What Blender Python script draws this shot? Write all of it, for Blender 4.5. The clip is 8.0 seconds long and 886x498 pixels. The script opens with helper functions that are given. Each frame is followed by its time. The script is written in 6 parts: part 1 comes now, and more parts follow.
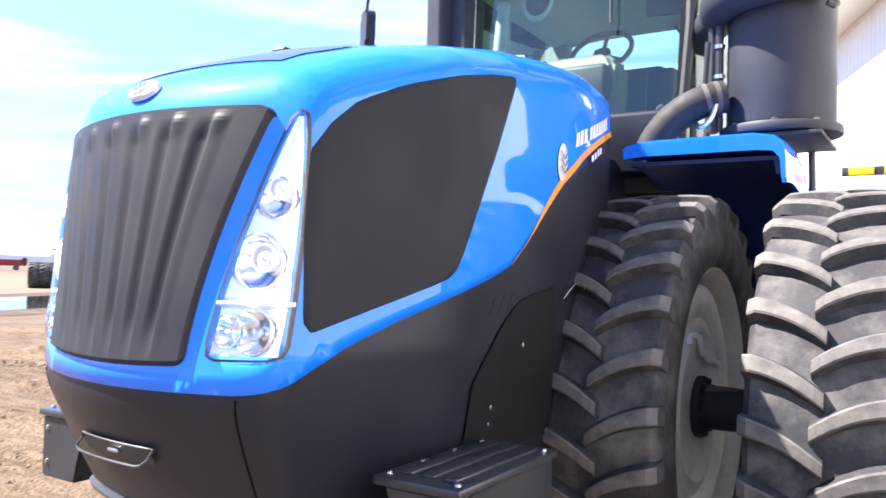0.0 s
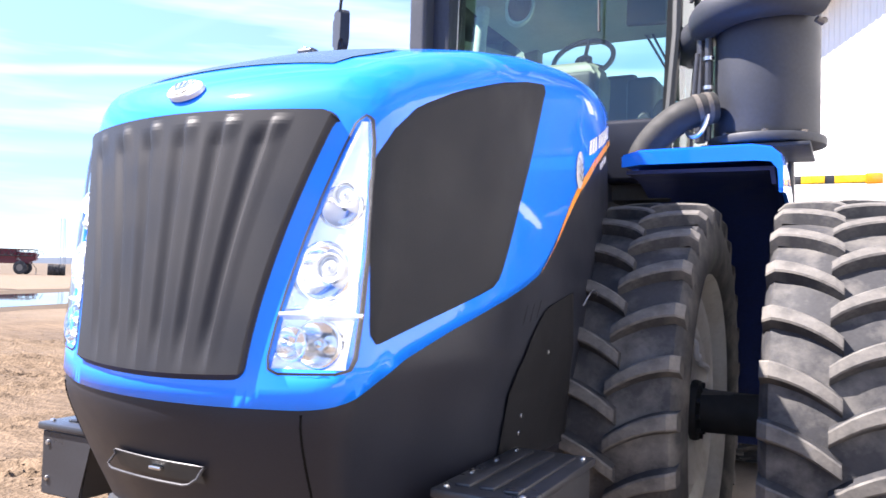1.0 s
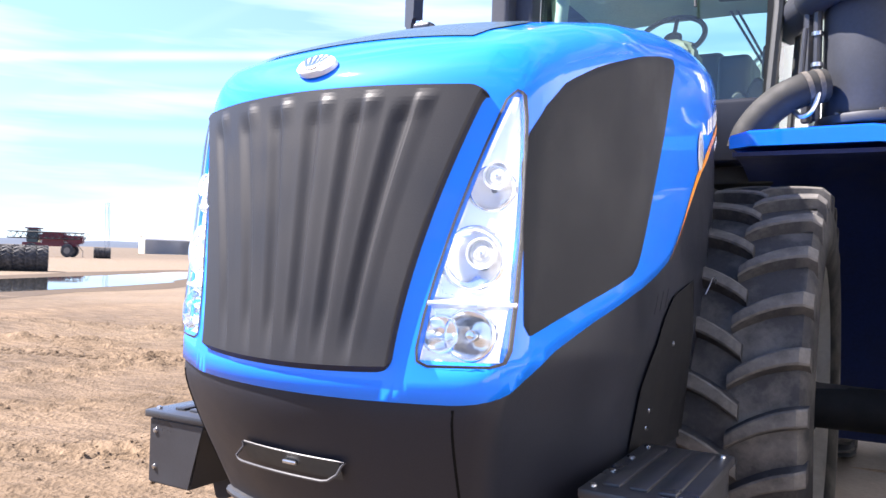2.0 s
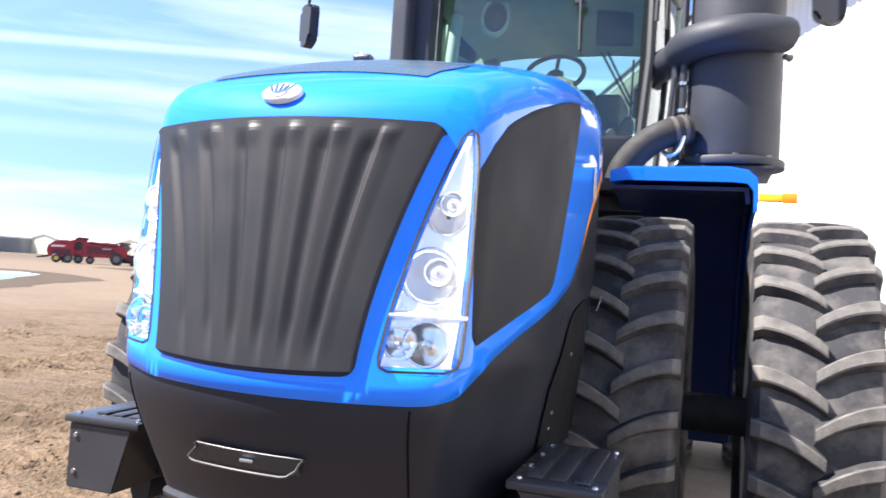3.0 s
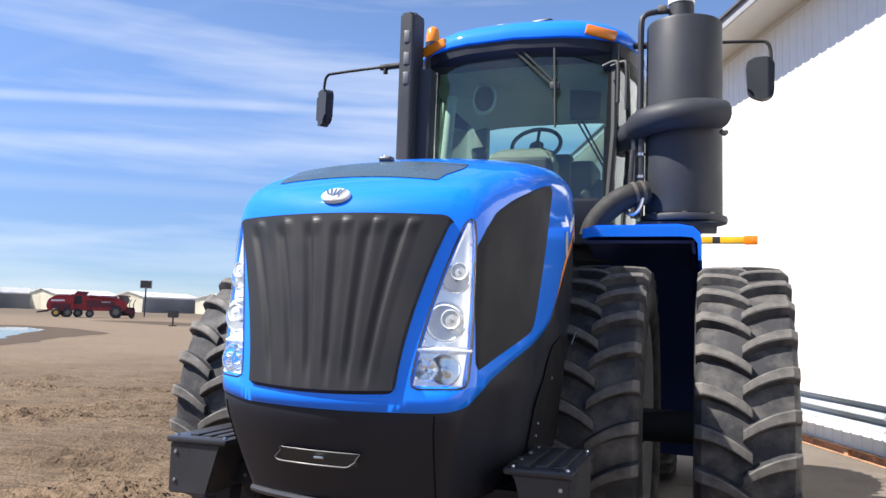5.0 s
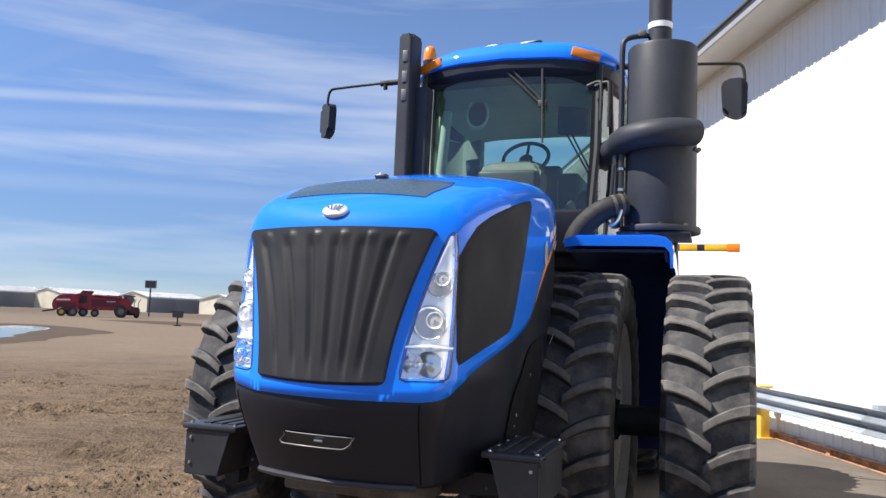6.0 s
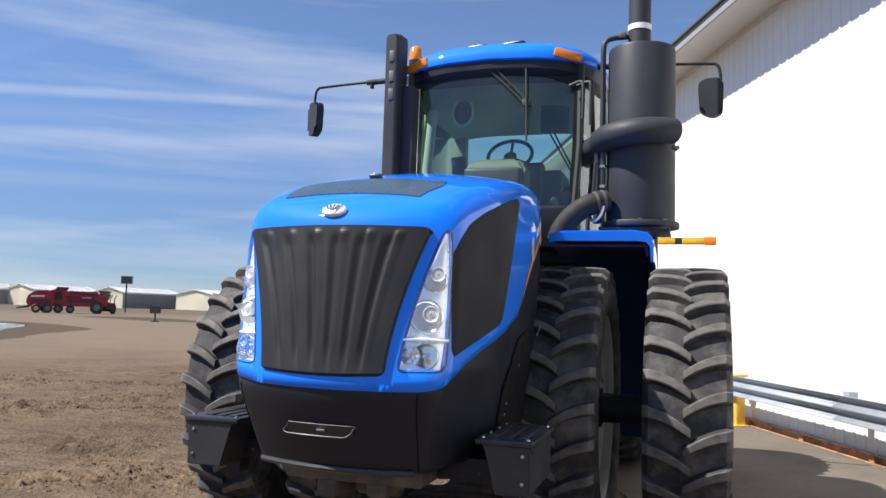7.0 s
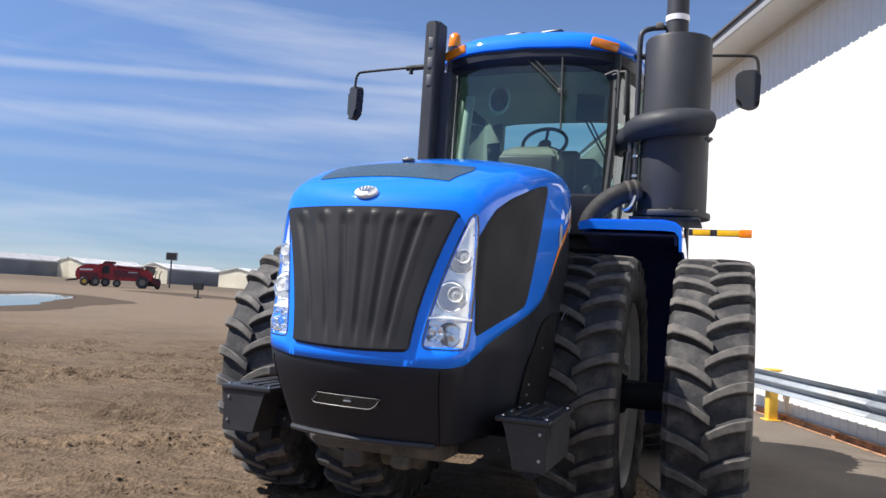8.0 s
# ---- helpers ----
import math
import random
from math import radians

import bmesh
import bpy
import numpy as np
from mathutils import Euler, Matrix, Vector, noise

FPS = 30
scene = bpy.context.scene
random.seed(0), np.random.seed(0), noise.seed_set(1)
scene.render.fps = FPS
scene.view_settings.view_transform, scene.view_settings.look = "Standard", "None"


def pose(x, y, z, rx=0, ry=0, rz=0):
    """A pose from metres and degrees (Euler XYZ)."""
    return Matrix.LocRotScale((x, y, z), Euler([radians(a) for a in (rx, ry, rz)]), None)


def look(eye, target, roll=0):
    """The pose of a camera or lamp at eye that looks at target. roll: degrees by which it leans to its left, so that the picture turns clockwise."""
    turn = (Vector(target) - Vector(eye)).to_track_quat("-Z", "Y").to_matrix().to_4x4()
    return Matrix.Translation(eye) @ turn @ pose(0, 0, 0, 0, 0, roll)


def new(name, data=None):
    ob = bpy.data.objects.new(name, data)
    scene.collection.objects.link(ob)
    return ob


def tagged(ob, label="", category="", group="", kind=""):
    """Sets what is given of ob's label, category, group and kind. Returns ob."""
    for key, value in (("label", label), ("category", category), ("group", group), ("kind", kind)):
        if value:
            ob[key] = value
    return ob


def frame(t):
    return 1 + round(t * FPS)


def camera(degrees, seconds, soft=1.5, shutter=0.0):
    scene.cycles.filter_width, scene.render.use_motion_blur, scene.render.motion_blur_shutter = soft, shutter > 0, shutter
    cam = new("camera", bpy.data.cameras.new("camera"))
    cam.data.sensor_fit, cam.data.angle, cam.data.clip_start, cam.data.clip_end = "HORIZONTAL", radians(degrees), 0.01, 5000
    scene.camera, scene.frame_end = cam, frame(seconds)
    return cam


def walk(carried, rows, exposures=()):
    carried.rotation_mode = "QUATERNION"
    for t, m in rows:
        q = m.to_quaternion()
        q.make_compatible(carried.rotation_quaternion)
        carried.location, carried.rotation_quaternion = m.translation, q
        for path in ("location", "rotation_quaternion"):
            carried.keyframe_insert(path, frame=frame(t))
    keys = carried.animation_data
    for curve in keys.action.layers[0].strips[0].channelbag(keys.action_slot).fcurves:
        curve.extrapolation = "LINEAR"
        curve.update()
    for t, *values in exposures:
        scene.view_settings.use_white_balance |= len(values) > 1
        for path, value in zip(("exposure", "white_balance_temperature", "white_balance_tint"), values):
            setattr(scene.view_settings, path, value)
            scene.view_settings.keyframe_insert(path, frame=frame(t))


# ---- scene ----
cam = camera(58.7, 8.0, shutter=0.3)
PATH = [
    (0, (2.009, -1.781, 1.643), (0.931, -0.097, 1.7), 1.4),
    (0.5, (1.82, -1.859, 1.664), (0.907, -0.081, 1.732), 0.5),
    (1, (1.675, -1.94, 1.659), (0.759, -0.163, 1.722), 1.6),
    (1.5, (1.512, -1.907, 1.651), (0.459, -0.207, 1.684), 1.1),
    (3, (1.206, -2.296, 1.664), (0.556, -0.406, 1.727), 3.7),
    (3.5, (1.323, -2.508, 1.664), (0.808, -0.586, 1.859), 3.1),
    (4, (1.399, -2.731, 1.669), (0.778, -0.835, 1.798), 0.8),
    (4.5, (1.385, -2.965, 1.679), (0.75, -1.075, 1.835), 1.4),
    (6, (1.676, -3.582, 1.68), (1.022, -1.7, 1.854), 2.3),
    (6.5, (1.655, -3.697, 1.687), (1.03, -1.806, 1.87), 1.3),
    (7, (1.659, -3.78, 1.68), (1.058, -1.879, 1.839), 1.8),
    (7.5, (1.673, -3.831, 1.665), (1.053, -1.935, 1.803), 2.6),
    (8, (1.766, -3.891, 1.658), (1.07, -2.019, 1.776), 3.7),
]
EXPOSURES = [(0.0, 2.27, 6500, 17), (1.0, 2.21, 6500, 17), (1.7, 2.17, 6500, 17), (2.8, 1.96, 6500, 14), (3.3, 1.78, 6500, 12), (4.0, 1.42, 6500, 11),
             (4.7, 1.22, 6500, 11), (6.0, 0.87, 6500, 11), (8.0, 0.75, 6500, 11)]
walk(cam, [(t, look(eye, target, roll)) for t, eye, target, roll in PATH], EXPOSURES)

# ---- world and sun ----
SUN_DIR = Vector((-1.0, -0.54, 1.46)).normalized()
world = bpy.data.worlds.new("sky")
scene.world = world
world.use_nodes = True
wn, wl = world.node_tree.nodes, world.node_tree.links
wn.clear()
w_out = wn.new("ShaderNodeOutputWorld")
w_bg = wn.new("ShaderNodeBackground")
w_sky = wn.new("ShaderNodeTexSky")
w_sky.sky_type = "NISHITA"
w_sky.sun_disc = False
w_sky.sun_elevation = math.asin(SUN_DIR.z)
w_sky.sun_rotation = math.atan2(SUN_DIR.x, SUN_DIR.y)
w_sky.dust_density = 0.0
w_sky.air_density = 0.75
w_sky.altitude = 1500
w_sky.ozone_density = 2.5
w_bg.inputs["Strength"].default_value = 0.080
# thin high cloud in long streaks
w_co = wn.new("ShaderNodeTexCoord")
w_map = wn.new("ShaderNodeMapping")
w_map.inputs["Rotation"].default_value = (0.0, radians(5), radians(20))
w_map.inputs["Scale"].default_value = (1.1, 1.1, 11.0)
w_noise = wn.new("ShaderNodeTexNoise")
w_noise.inputs["Scale"].default_value = 1.6
w_noise.inputs["Detail"].default_value = 5.0
w_noise.inputs["Roughness"].default_value = 0.55
w_ramp = wn.new("ShaderNodeValToRGB")
w_ramp.color_ramp.elements[0].position = 0.45
w_ramp.color_ramp.elements[0].color = (0, 0, 0, 1)
w_ramp.color_ramp.elements[1].position = 0.80
w_ramp.color_ramp.elements[1].color = (0.54, 0.54, 0.54, 1)
w_mix = wn.new("ShaderNodeMix")
w_mix.data_type = "RGBA"
w_mix.inputs["B"].default_value = (6.0, 6.3, 6.8, 1)
wl.new(w_co.outputs["Generated"], w_map.inputs["Vector"])
wl.new(w_map.outputs["Vector"], w_noise.inputs["Vector"])
wl.new(w_noise.outputs["Fac"], w_ramp.inputs["Fac"])
cloud = w_ramp.outputs["Color"]
# long thin trails: the plane each one lies in, its half-width and its strength
for normal, half, strong in (((-0.0971, 0.2306, -0.9682), 0.010, 0.50), ((-0.0712, 0.186, -0.98), 0.020, 0.22), ((-0.0694, 0.1237, -0.9899), 0.016, 0.16),
                             ((-0.0724, 0.2207, -0.9726), 0.016, 0.14), ((0.0649, 0.166, -0.984), 0.010, 0.12), ((0.1572, 0.5128, -0.844), 0.012, 0.04)):
    dot = wn.new("ShaderNodeVectorMath")
    dot.operation = "DOT_PRODUCT"
    dot.inputs[1].default_value = normal
    wl.new(w_co.outputs["Generated"], dot.inputs[0])
    mag = wn.new("ShaderNodeMath")
    mag.operation = "ABSOLUTE"
    wl.new(dot.outputs["Value"], mag.inputs[0])
    band = wn.new("ShaderNodeMapRange")
    band.interpolation_type = "SMOOTHERSTEP"
    band.inputs["From Min"].default_value = 0.0
    band.inputs["From Max"].default_value = half
    band.inputs["To Min"].default_value = strong
    band.inputs["To Max"].default_value = 0.0
    wl.new(mag.outputs[0], band.inputs["Value"])
    mott = wn.new("ShaderNodeTexNoise")
    mott.inputs["Scale"].default_value = 5.0
    mott.inputs["Detail"].default_value = 4.0
    wl.new(w_co.outputs["Generated"], mott.inputs["Vector"])
    mul = wn.new("ShaderNodeMath")
    mul.operation = "MULTIPLY"
    wl.new(band.outputs["Result"], mul.inputs[0])
    wl.new(mott.outputs["Fac"], mul.inputs[1])
    add = wn.new("ShaderNodeMath")
    add.operation = "ADD"
    add.use_clamp = True
    wl.new(cloud, add.inputs[0])
    wl.new(mul.outputs[0], add.inputs[1])
    cloud = add.outputs[0]
wl.new(cloud, w_mix.inputs["Factor"])
w_sep = wn.new("ShaderNodeSeparateXYZ")
w_dim = wn.new("ShaderNodeMapRange")
w_dim.interpolation_type = "SMOOTHSTEP"
w_dim.inputs["From Min"].default_value = -0.02
w_dim.inputs["From Max"].default_value = 0.34
w_dim.inputs["To Min"].default_value = 0.58
w_dim.inputs["To Max"].default_value = 1.28
w_scale = wn.new("ShaderNodeVectorMath")
w_scale.operation = "SCALE"
wl.new(w_co.outputs["Generated"], w_sep.inputs["Vector"])
wl.new(w_sep.outputs["Z"], w_dim.inputs["Value"])
wl.new(w_sky.outputs["Color"], w_scale.inputs[0])
wl.new(w_dim.outputs["Result"], w_scale.inputs["Scale"])
# the air is bluer towards the horizon
w_air = wn.new("ShaderNodeMix")
w_air.data_type = "RGBA"
w_air.inputs["A"].default_value = (0.86, 0.94, 1.10, 1)
w_air.inputs["B"].default_value = (1.0, 1.01, 1.05, 1)
w_low = wn.new("ShaderNodeMapRange")
w_low.inputs["From Max"].default_value = 0.35
wl.new(w_sep.outputs["Z"], w_low.inputs["Value"])
wl.new(w_low.outputs["Result"], w_air.inputs["Factor"])
w_tone = wn.new("ShaderNodeVectorMath")
w_tone.operation = "MULTIPLY"
wl.new(w_scale.outputs["Vector"], w_tone.inputs[0])
wl.new(w_air.outputs["Result"], w_tone.inputs[1])
wl.new(w_tone.outputs["Vector"], w_mix.inputs["A"])
wl.new(w_mix.outputs["Result"], w_bg.inputs["Color"])
wl.new(w_bg.outputs["Background"], w_out.inputs["Surface"])

sun_data = bpy.data.lights.new("sun", "SUN")
sun_data.energy = 4.9
sun_data.angle = radians(0.55)
sun_data.color = (1.0, 0.95, 0.88)
sun = new("sun", sun_data)
sun.matrix_world = look(SUN_DIR * 60, (0, 0, 0))


# ---- materials ----
def material(name, color, rough=0.5, metal=0.0, vary=0.15, scale=6.0, fine=60.0, bump=0.0, dirt=None, dirt_at=0.6,
             dirt_scale=2.0, coat=0.0, spec=0.5, random_tint=0.0, detail=6.0):
    """Principled surface with variation at two scales, optional dirt in soft patches and fine relief."""
    m = bpy.data.materials.new(name)
    m.use_nodes = True
    n, l = m.node_tree.nodes, m.node_tree.links
    p = n["Principled BSDF"]
    p.inputs["Roughness"].default_value = rough
    p.inputs["Metallic"].default_value = metal
    p.inputs["Coat Weight"].default_value = coat
    p.inputs["Coat Roughness"].default_value = 0.04
    p.inputs["Specular IOR Level"].default_value = spec
    co = n.new("ShaderNodeTexCoord")
    big = n.new("ShaderNodeTexNoise")
    big.inputs["Scale"].default_value = scale
    big.inputs["Detail"].default_value = detail
    small = n.new("ShaderNodeTexNoise")
    small.inputs["Scale"].default_value = fine
    small.inputs["Detail"].default_value = 4.0
    l.new(co.outputs["Object"], big.inputs["Vector"])
    l.new(co.outputs["Object"], small.inputs["Vector"])
    add = n.new("ShaderNodeMath")
    add.operation = "ADD"
    l.new(big.outputs["Fac"], add.inputs[0])
    l.new(small.outputs["Fac"], add.inputs[1])
    rng = n.new("ShaderNodeMapRange")
    rng.inputs["From Min"].default_value = 0.7
    rng.inputs["From Max"].default_value = 1.3
    rng.inputs["To Min"].default_value = 1.0 - vary
    rng.inputs["To Max"].default_value = 1.0 + vary
    l.new(add.outputs[0], rng.inputs["Value"])
    val = rng.outputs["Result"]
    if random_tint:
        info = n.new("ShaderNodeObjectInfo")
        r2 = n.new("ShaderNodeMapRange")
        r2.inputs["To Min"].default_value = 1.0 - random_tint
        r2.inputs["To Max"].default_value = 1.0 + random_tint
        l.new(info.outputs["Random"], r2.inputs["Value"])
        mul = n.new("ShaderNodeMath")
        mul.operation = "MULTIPLY"
        l.new(val, mul.inputs[0])
        l.new(r2.outputs["Result"], mul.inputs[1])
        val = mul.outputs[0]
    sc = n.new("ShaderNodeVectorMath")
    sc.operation = "SCALE"
    sc.inputs[0].default_value = color[:3]
    l.new(val, sc.inputs["Scale"])
    out = sc.outputs["Vector"]
    if dirt:
        dn = n.new("ShaderNodeTexNoise")
        dn.inputs["Scale"].default_value = dirt_scale
        dn.inputs["Detail"].default_value = 8.0
        dn.inputs["Roughness"].default_value = 0.65
        l.new(co.outputs["Object"], dn.inputs["Vector"])
        dr = n.new("ShaderNodeMapRange")
        dr.inputs["From Min"].default_value = dirt_at - 0.12
        dr.inputs["From Max"].default_value = dirt_at + 0.12
        l.new(dn.outputs["Fac"], dr.inputs["Value"])
        mx = n.new("ShaderNodeMix")
        mx.data_type = "RGBA"
        mx.inputs["B"].default_value = (*dirt[:3], 1)
        l.new(dr.outputs["Result"], mx.inputs["Factor"])
        l.new(out, mx.inputs["A"])
        out = mx.outputs["Result"]
    l.new(out, p.inputs["Base Color"])
    rr = n.new("ShaderNodeMapRange")
    rr.inputs["From Min"].default_value = 0.35
    rr.inputs["From Max"].default_value = 0.65
    rr.inputs["To Min"].default_value = max(0.0, rough - 0.06 - rough * 0.1)
    rr.inputs["To Max"].default_value = min(1.0, rough + 0.06)
    l.new(big.outputs["Fac"], rr.inputs["Value"])
    if rough > 0.08:
        l.new(rr.outputs["Result"], p.inputs["Roughness"])
    if bump:
        b = n.new("ShaderNodeBump")
        b.inputs["Strength"].default_value = 0.6
        b.inputs["Distance"].default_value = bump
        l.new(small.outputs["Fac"], b.inputs["Height"])
        l.new(b.outputs["Normal"], p.inputs["Normal"])
    return m


def glass_material(name, tint, rough=0.0, alpha=0.25, ior=1.45):
    """Thin tinted pane: part of it lets the view through, the rest is a smooth reflecting sheet."""
    m = bpy.data.materials.new(name)
    m.use_nodes = True
    n, l = m.node_tree.nodes, m.node_tree.links
    n.remove(n["Principled BSDF"])
    out = n["Material Output"]
    tr = n.new("ShaderNodeBsdfTransparent")
    tr.inputs["Color"].default_value = (*tint, 1)
    gl = n.new("ShaderNodeBsdfGlossy")
    gl.inputs["Roughness"].default_value = rough
    gl.inputs["Color"].default_value = (0.95, 0.98, 1.0, 1)
    fr = n.new("ShaderNodeFresnel")
    fr.inputs["IOR"].default_value = ior
    mp = n.new("ShaderNodeMapRange")
    mp.inputs["To Min"].default_value = alpha
    mp.inputs["To Max"].default_value = 1.0
    l.new(fr.outputs["Fac"], mp.inputs["Value"])
    mx = n.new("ShaderNodeMixShader")
    l.new(mp.outputs["Result"], mx.inputs["Fac"])
    l.new(tr.outputs["BSDF"], mx.inputs[1])
    l.new(gl.outputs["BSDF"], mx.inputs[2])
    l.new(mx.outputs["Shader"], out.inputs["Surface"])
    return m


BLUE = material("blue_paint", (0.002, 0.19, 0.92), rough=0.6, vary=0.03, scale=1.5, fine=8, coat=0.9, spec=0.1)
BLACK = material("black_plastic", (0.0155, 0.0175, 0.0255), rough=0.42, vary=0.12, scale=3, fine=220, bump=0.0008, spec=0.28,
                 dirt=(0.024, 0.023, 0.023), dirt_at=0.74, dirt_scale=1.5)
GRILLE = material("grille_plastic", (0.019, 0.019, 0.0215), rough=0.55, spec=0.3, vary=0.1, scale=4, fine=260, bump=0.0006)
SCREEN = material("fine_mesh", (0.014, 0.0155, 0.020), rough=0.75, spec=0.25, vary=0.10, scale=2.5, fine=420, bump=0.002)
STEEL_BLACK = material("black_painted_steel", (0.030, 0.031, 0.036), rough=0.36, vary=0.15, scale=4, fine=90,
                       dirt=(0.07, 0.062, 0.055), dirt_at=0.70, dirt_scale=3)
STACK = material("stack_paint", (0.034, 0.037, 0.045), rough=0.58, spec=0.3, vary=0.12, scale=3, fine=60,
                 dirt=(0.055, 0.05, 0.045), dirt_at=0.72, dirt_scale=2)
RUBBER = material("tyre_rubber", (0.024, 0.024, 0.027), rough=0.78, vary=0.22, scale=7, fine=70, bump=0.0015,
                  dirt=(0.115, 0.107, 0.097), dirt_at=0.57, dirt_scale=5)
LUG_RUBBER = material("lug_rubber", (0.052, 0.050, 0.048), rough=0.8, vary=0.22, scale=9, fine=80, bump=0.0015,
                      dirt=(0.150, 0.138, 0.124), dirt_at=0.54, dirt_scale=6, random_tint=0.12)
HOSE = material("hose_rubber", (0.011, 0.011, 0.011), rough=0.8, vary=0.2, scale=8, fine=90)
RIM = material("rim_paint", (0.64, 0.62, 0.57), rough=0.45, vary=0.06, scale=4, fine=40, dirt=(0.42, 0.39, 0.34),
               dirt_at=0.60, dirt_scale=4)
CHROME = material("chrome", (0.85, 0.85, 0.86), rough=0.07, metal=1.0, vary=0.03)
MIRROR = material("reflector", (0.96, 0.96, 0.96), rough=0.12, metal=0.95, vary=0.03)
HOUSING = material("lamp_silver", (0.96, 0.96, 0.95), rough=0.32, metal=0.55, vary=0.04)
BEZEL = material("lamp_housing", (0.93, 0.93, 0.92), rough=0.35, metal=0.12, vary=0.03, spec=0.6)
LAMP_GREY = material("lamp_glass", (0.58, 0.58, 0.57), rough=0.3, metal=0.1, vary=0.08, fine=120)
BARE = material("bare_metal", (0.55, 0.55, 0.56), rough=0.32, metal=1.0, vary=0.12)
ORANGE = material("orange_strip", (0.85, 0.30, 0.02), rough=0.35, vary=0.05)
AMBER = material("amber_lens", (0.90, 0.24, 0.01), rough=0.15, vary=0.08, coat=0.6)
YELLOW = material("yellow_paint", (0.75, 0.46, 0.06), rough=0.45, vary=0.12, scale=8)
REFLECT_YELLOW = material("yellow_reflector", (0.85, 0.48, 0.02), rough=0.3, vary=0.08, fine=200)
WHITE = material("white_mark", (0.80, 0.81, 0.82), rough=0.4, vary=0.04)
PLATE = material("hood_panel", (0.045, 0.078, 0.112), rough=0.28, vary=0.08, fine=300)
CAB_TRIM = material("cab_trim", (0.33, 0.41, 0.36), rough=0.7, vary=0.12, scale=5)
CAB_DARK = material("cab_dark", (0.03, 0.033, 0.033), rough=0.6, vary=0.15)
CAST = material("cast_iron", (0.06, 0.055, 0.05), rough=0.7, vary=0.3, scale=9, fine=50, bump=0.003,
                dirt=(0.16, 0.13, 0.10), dirt_at=0.55, dirt_scale=4)
# blue paint with the shade under the fenders mixed into its colour
SHADED_BLUE = material("shaded_blue", (0.022, 0.040, 0.150), rough=0.6, vary=0.2)
CAB_GREY = material("cab_grey", (0.13, 0.16, 0.14), rough=0.7, vary=0.12, scale=5)
LENS = glass_material("lamp_lens", (0.97, 0.985, 0.99), alpha=0.03, ior=1.45)
CAB_GLASS = glass_material("tinted_glass", (0.68, 0.89, 0.82), alpha=0.035, ior=1.5)


# ---- mesh helpers ----
def part(name, bm, mat, parent=None, label="", smooth=True, angle=40):
    """Link a bmesh as one mesh object under a thing or part."""
    bmesh.ops.recalc_face_normals(bm, faces=bm.faces)
    return raw(name, bm, mat, parent, label, smooth, angle)


def raw(name, bm, mat, parent=None, label="", smooth=True, angle=40):
    me = bpy.data.meshes.new(name)
    if smooth:
        lim = math.cos(radians(angle))
        for f in bm.faces:
            f.smooth = True
        for e in bm.edges:
            if len(e.link_faces) == 2:
                e.smooth = e.link_faces[0].normal.dot(e.link_faces[1].normal) > lim
    bm.to_mesh(me)
    bm.free()
    me.materials.append(mat)
    ob = new(name, me)
    if parent:
        ob.parent = parent
    if label:
        tagged(ob, label)
    return ob


def face_away(bm, inside):
    """Turn the faces of an open sheet away from a point behind it."""
    bmesh.ops.recalc_face_normals(bm, faces=bm.faces)
    bm.normal_update()
    if sum(f.normal.dot(f.calc_center_median() - Vector(inside)) * f.calc_area() for f in bm.faces) < 0:
        bmesh.ops.reverse_faces(bm, faces=bm.faces)


def thing(name, label, category, at=(0, 0, 0), group="", kind=""):
    ob = new(name)
    ob.empty_display_size = 0.2
    ob.location = at
    return tagged(ob, label, category, group, kind)


def box(bm, lo, hi, bevel=0.0, m=None, seg=2):
    r = bmesh.ops.create_cube(bm, size=1)
    c = [(a + b) / 2 for a, b in zip(lo, hi)]
    d = [b - a for a, b in zip(lo, hi)]
    bmesh.ops.scale(bm, vec=d, verts=r["verts"])
    bmesh.ops.translate(bm, vec=c, verts=r["verts"])
    vs = r["verts"]
    if bevel:
        es = list({e for v in vs for e in v.link_edges})
        rb = bmesh.ops.bevel(bm, geom=es, offset=bevel, segments=seg, affect="EDGES", profile=0.5)
        vs = list({v for f in rb["faces"] for v in f.verts} | {v for v in vs if v.is_valid})
    if m is not None:
        bmesh.ops.transform(bm, matrix=m, verts=vs)
    return vs


def lathe(bm, profile, axis="x", center=(0, 0, 0), seg=48, closed=False, arc=2 * math.pi, start=0.0):
    """Turn a profile of (along, radius) round an axis."""
    full = abs(arc - 2 * math.pi) < 1e-6
    n = seg if full else seg + 1
    rings = []
    for i in range(n):
        a = start + arc * i / seg
        ring = []
        for s, r in profile:
            u, v = r * math.cos(a), r * math.sin(a)
            p = {"x": (s, u, v), "y": (u, s, v), "z": (u, v, s)}[axis]
            ring.append(bm.verts.new((p[0] + center[0], p[1] + center[1], p[2] + center[2])))
        rings.append(ring)
    k = len(profile)
    for i in range(seg if full else seg):
        a, b = rings[i], rings[(i + 1) % n]
        for j in range(k if closed else k - 1):
            q = (a[j], a[(j + 1) % k], b[(j + 1) % k], b[j])
            bm.faces.new(q)
    if closed and not full:
        bm.faces.new(rings[0])
        bm.faces.new(rings[-1][::-1])
    return rings


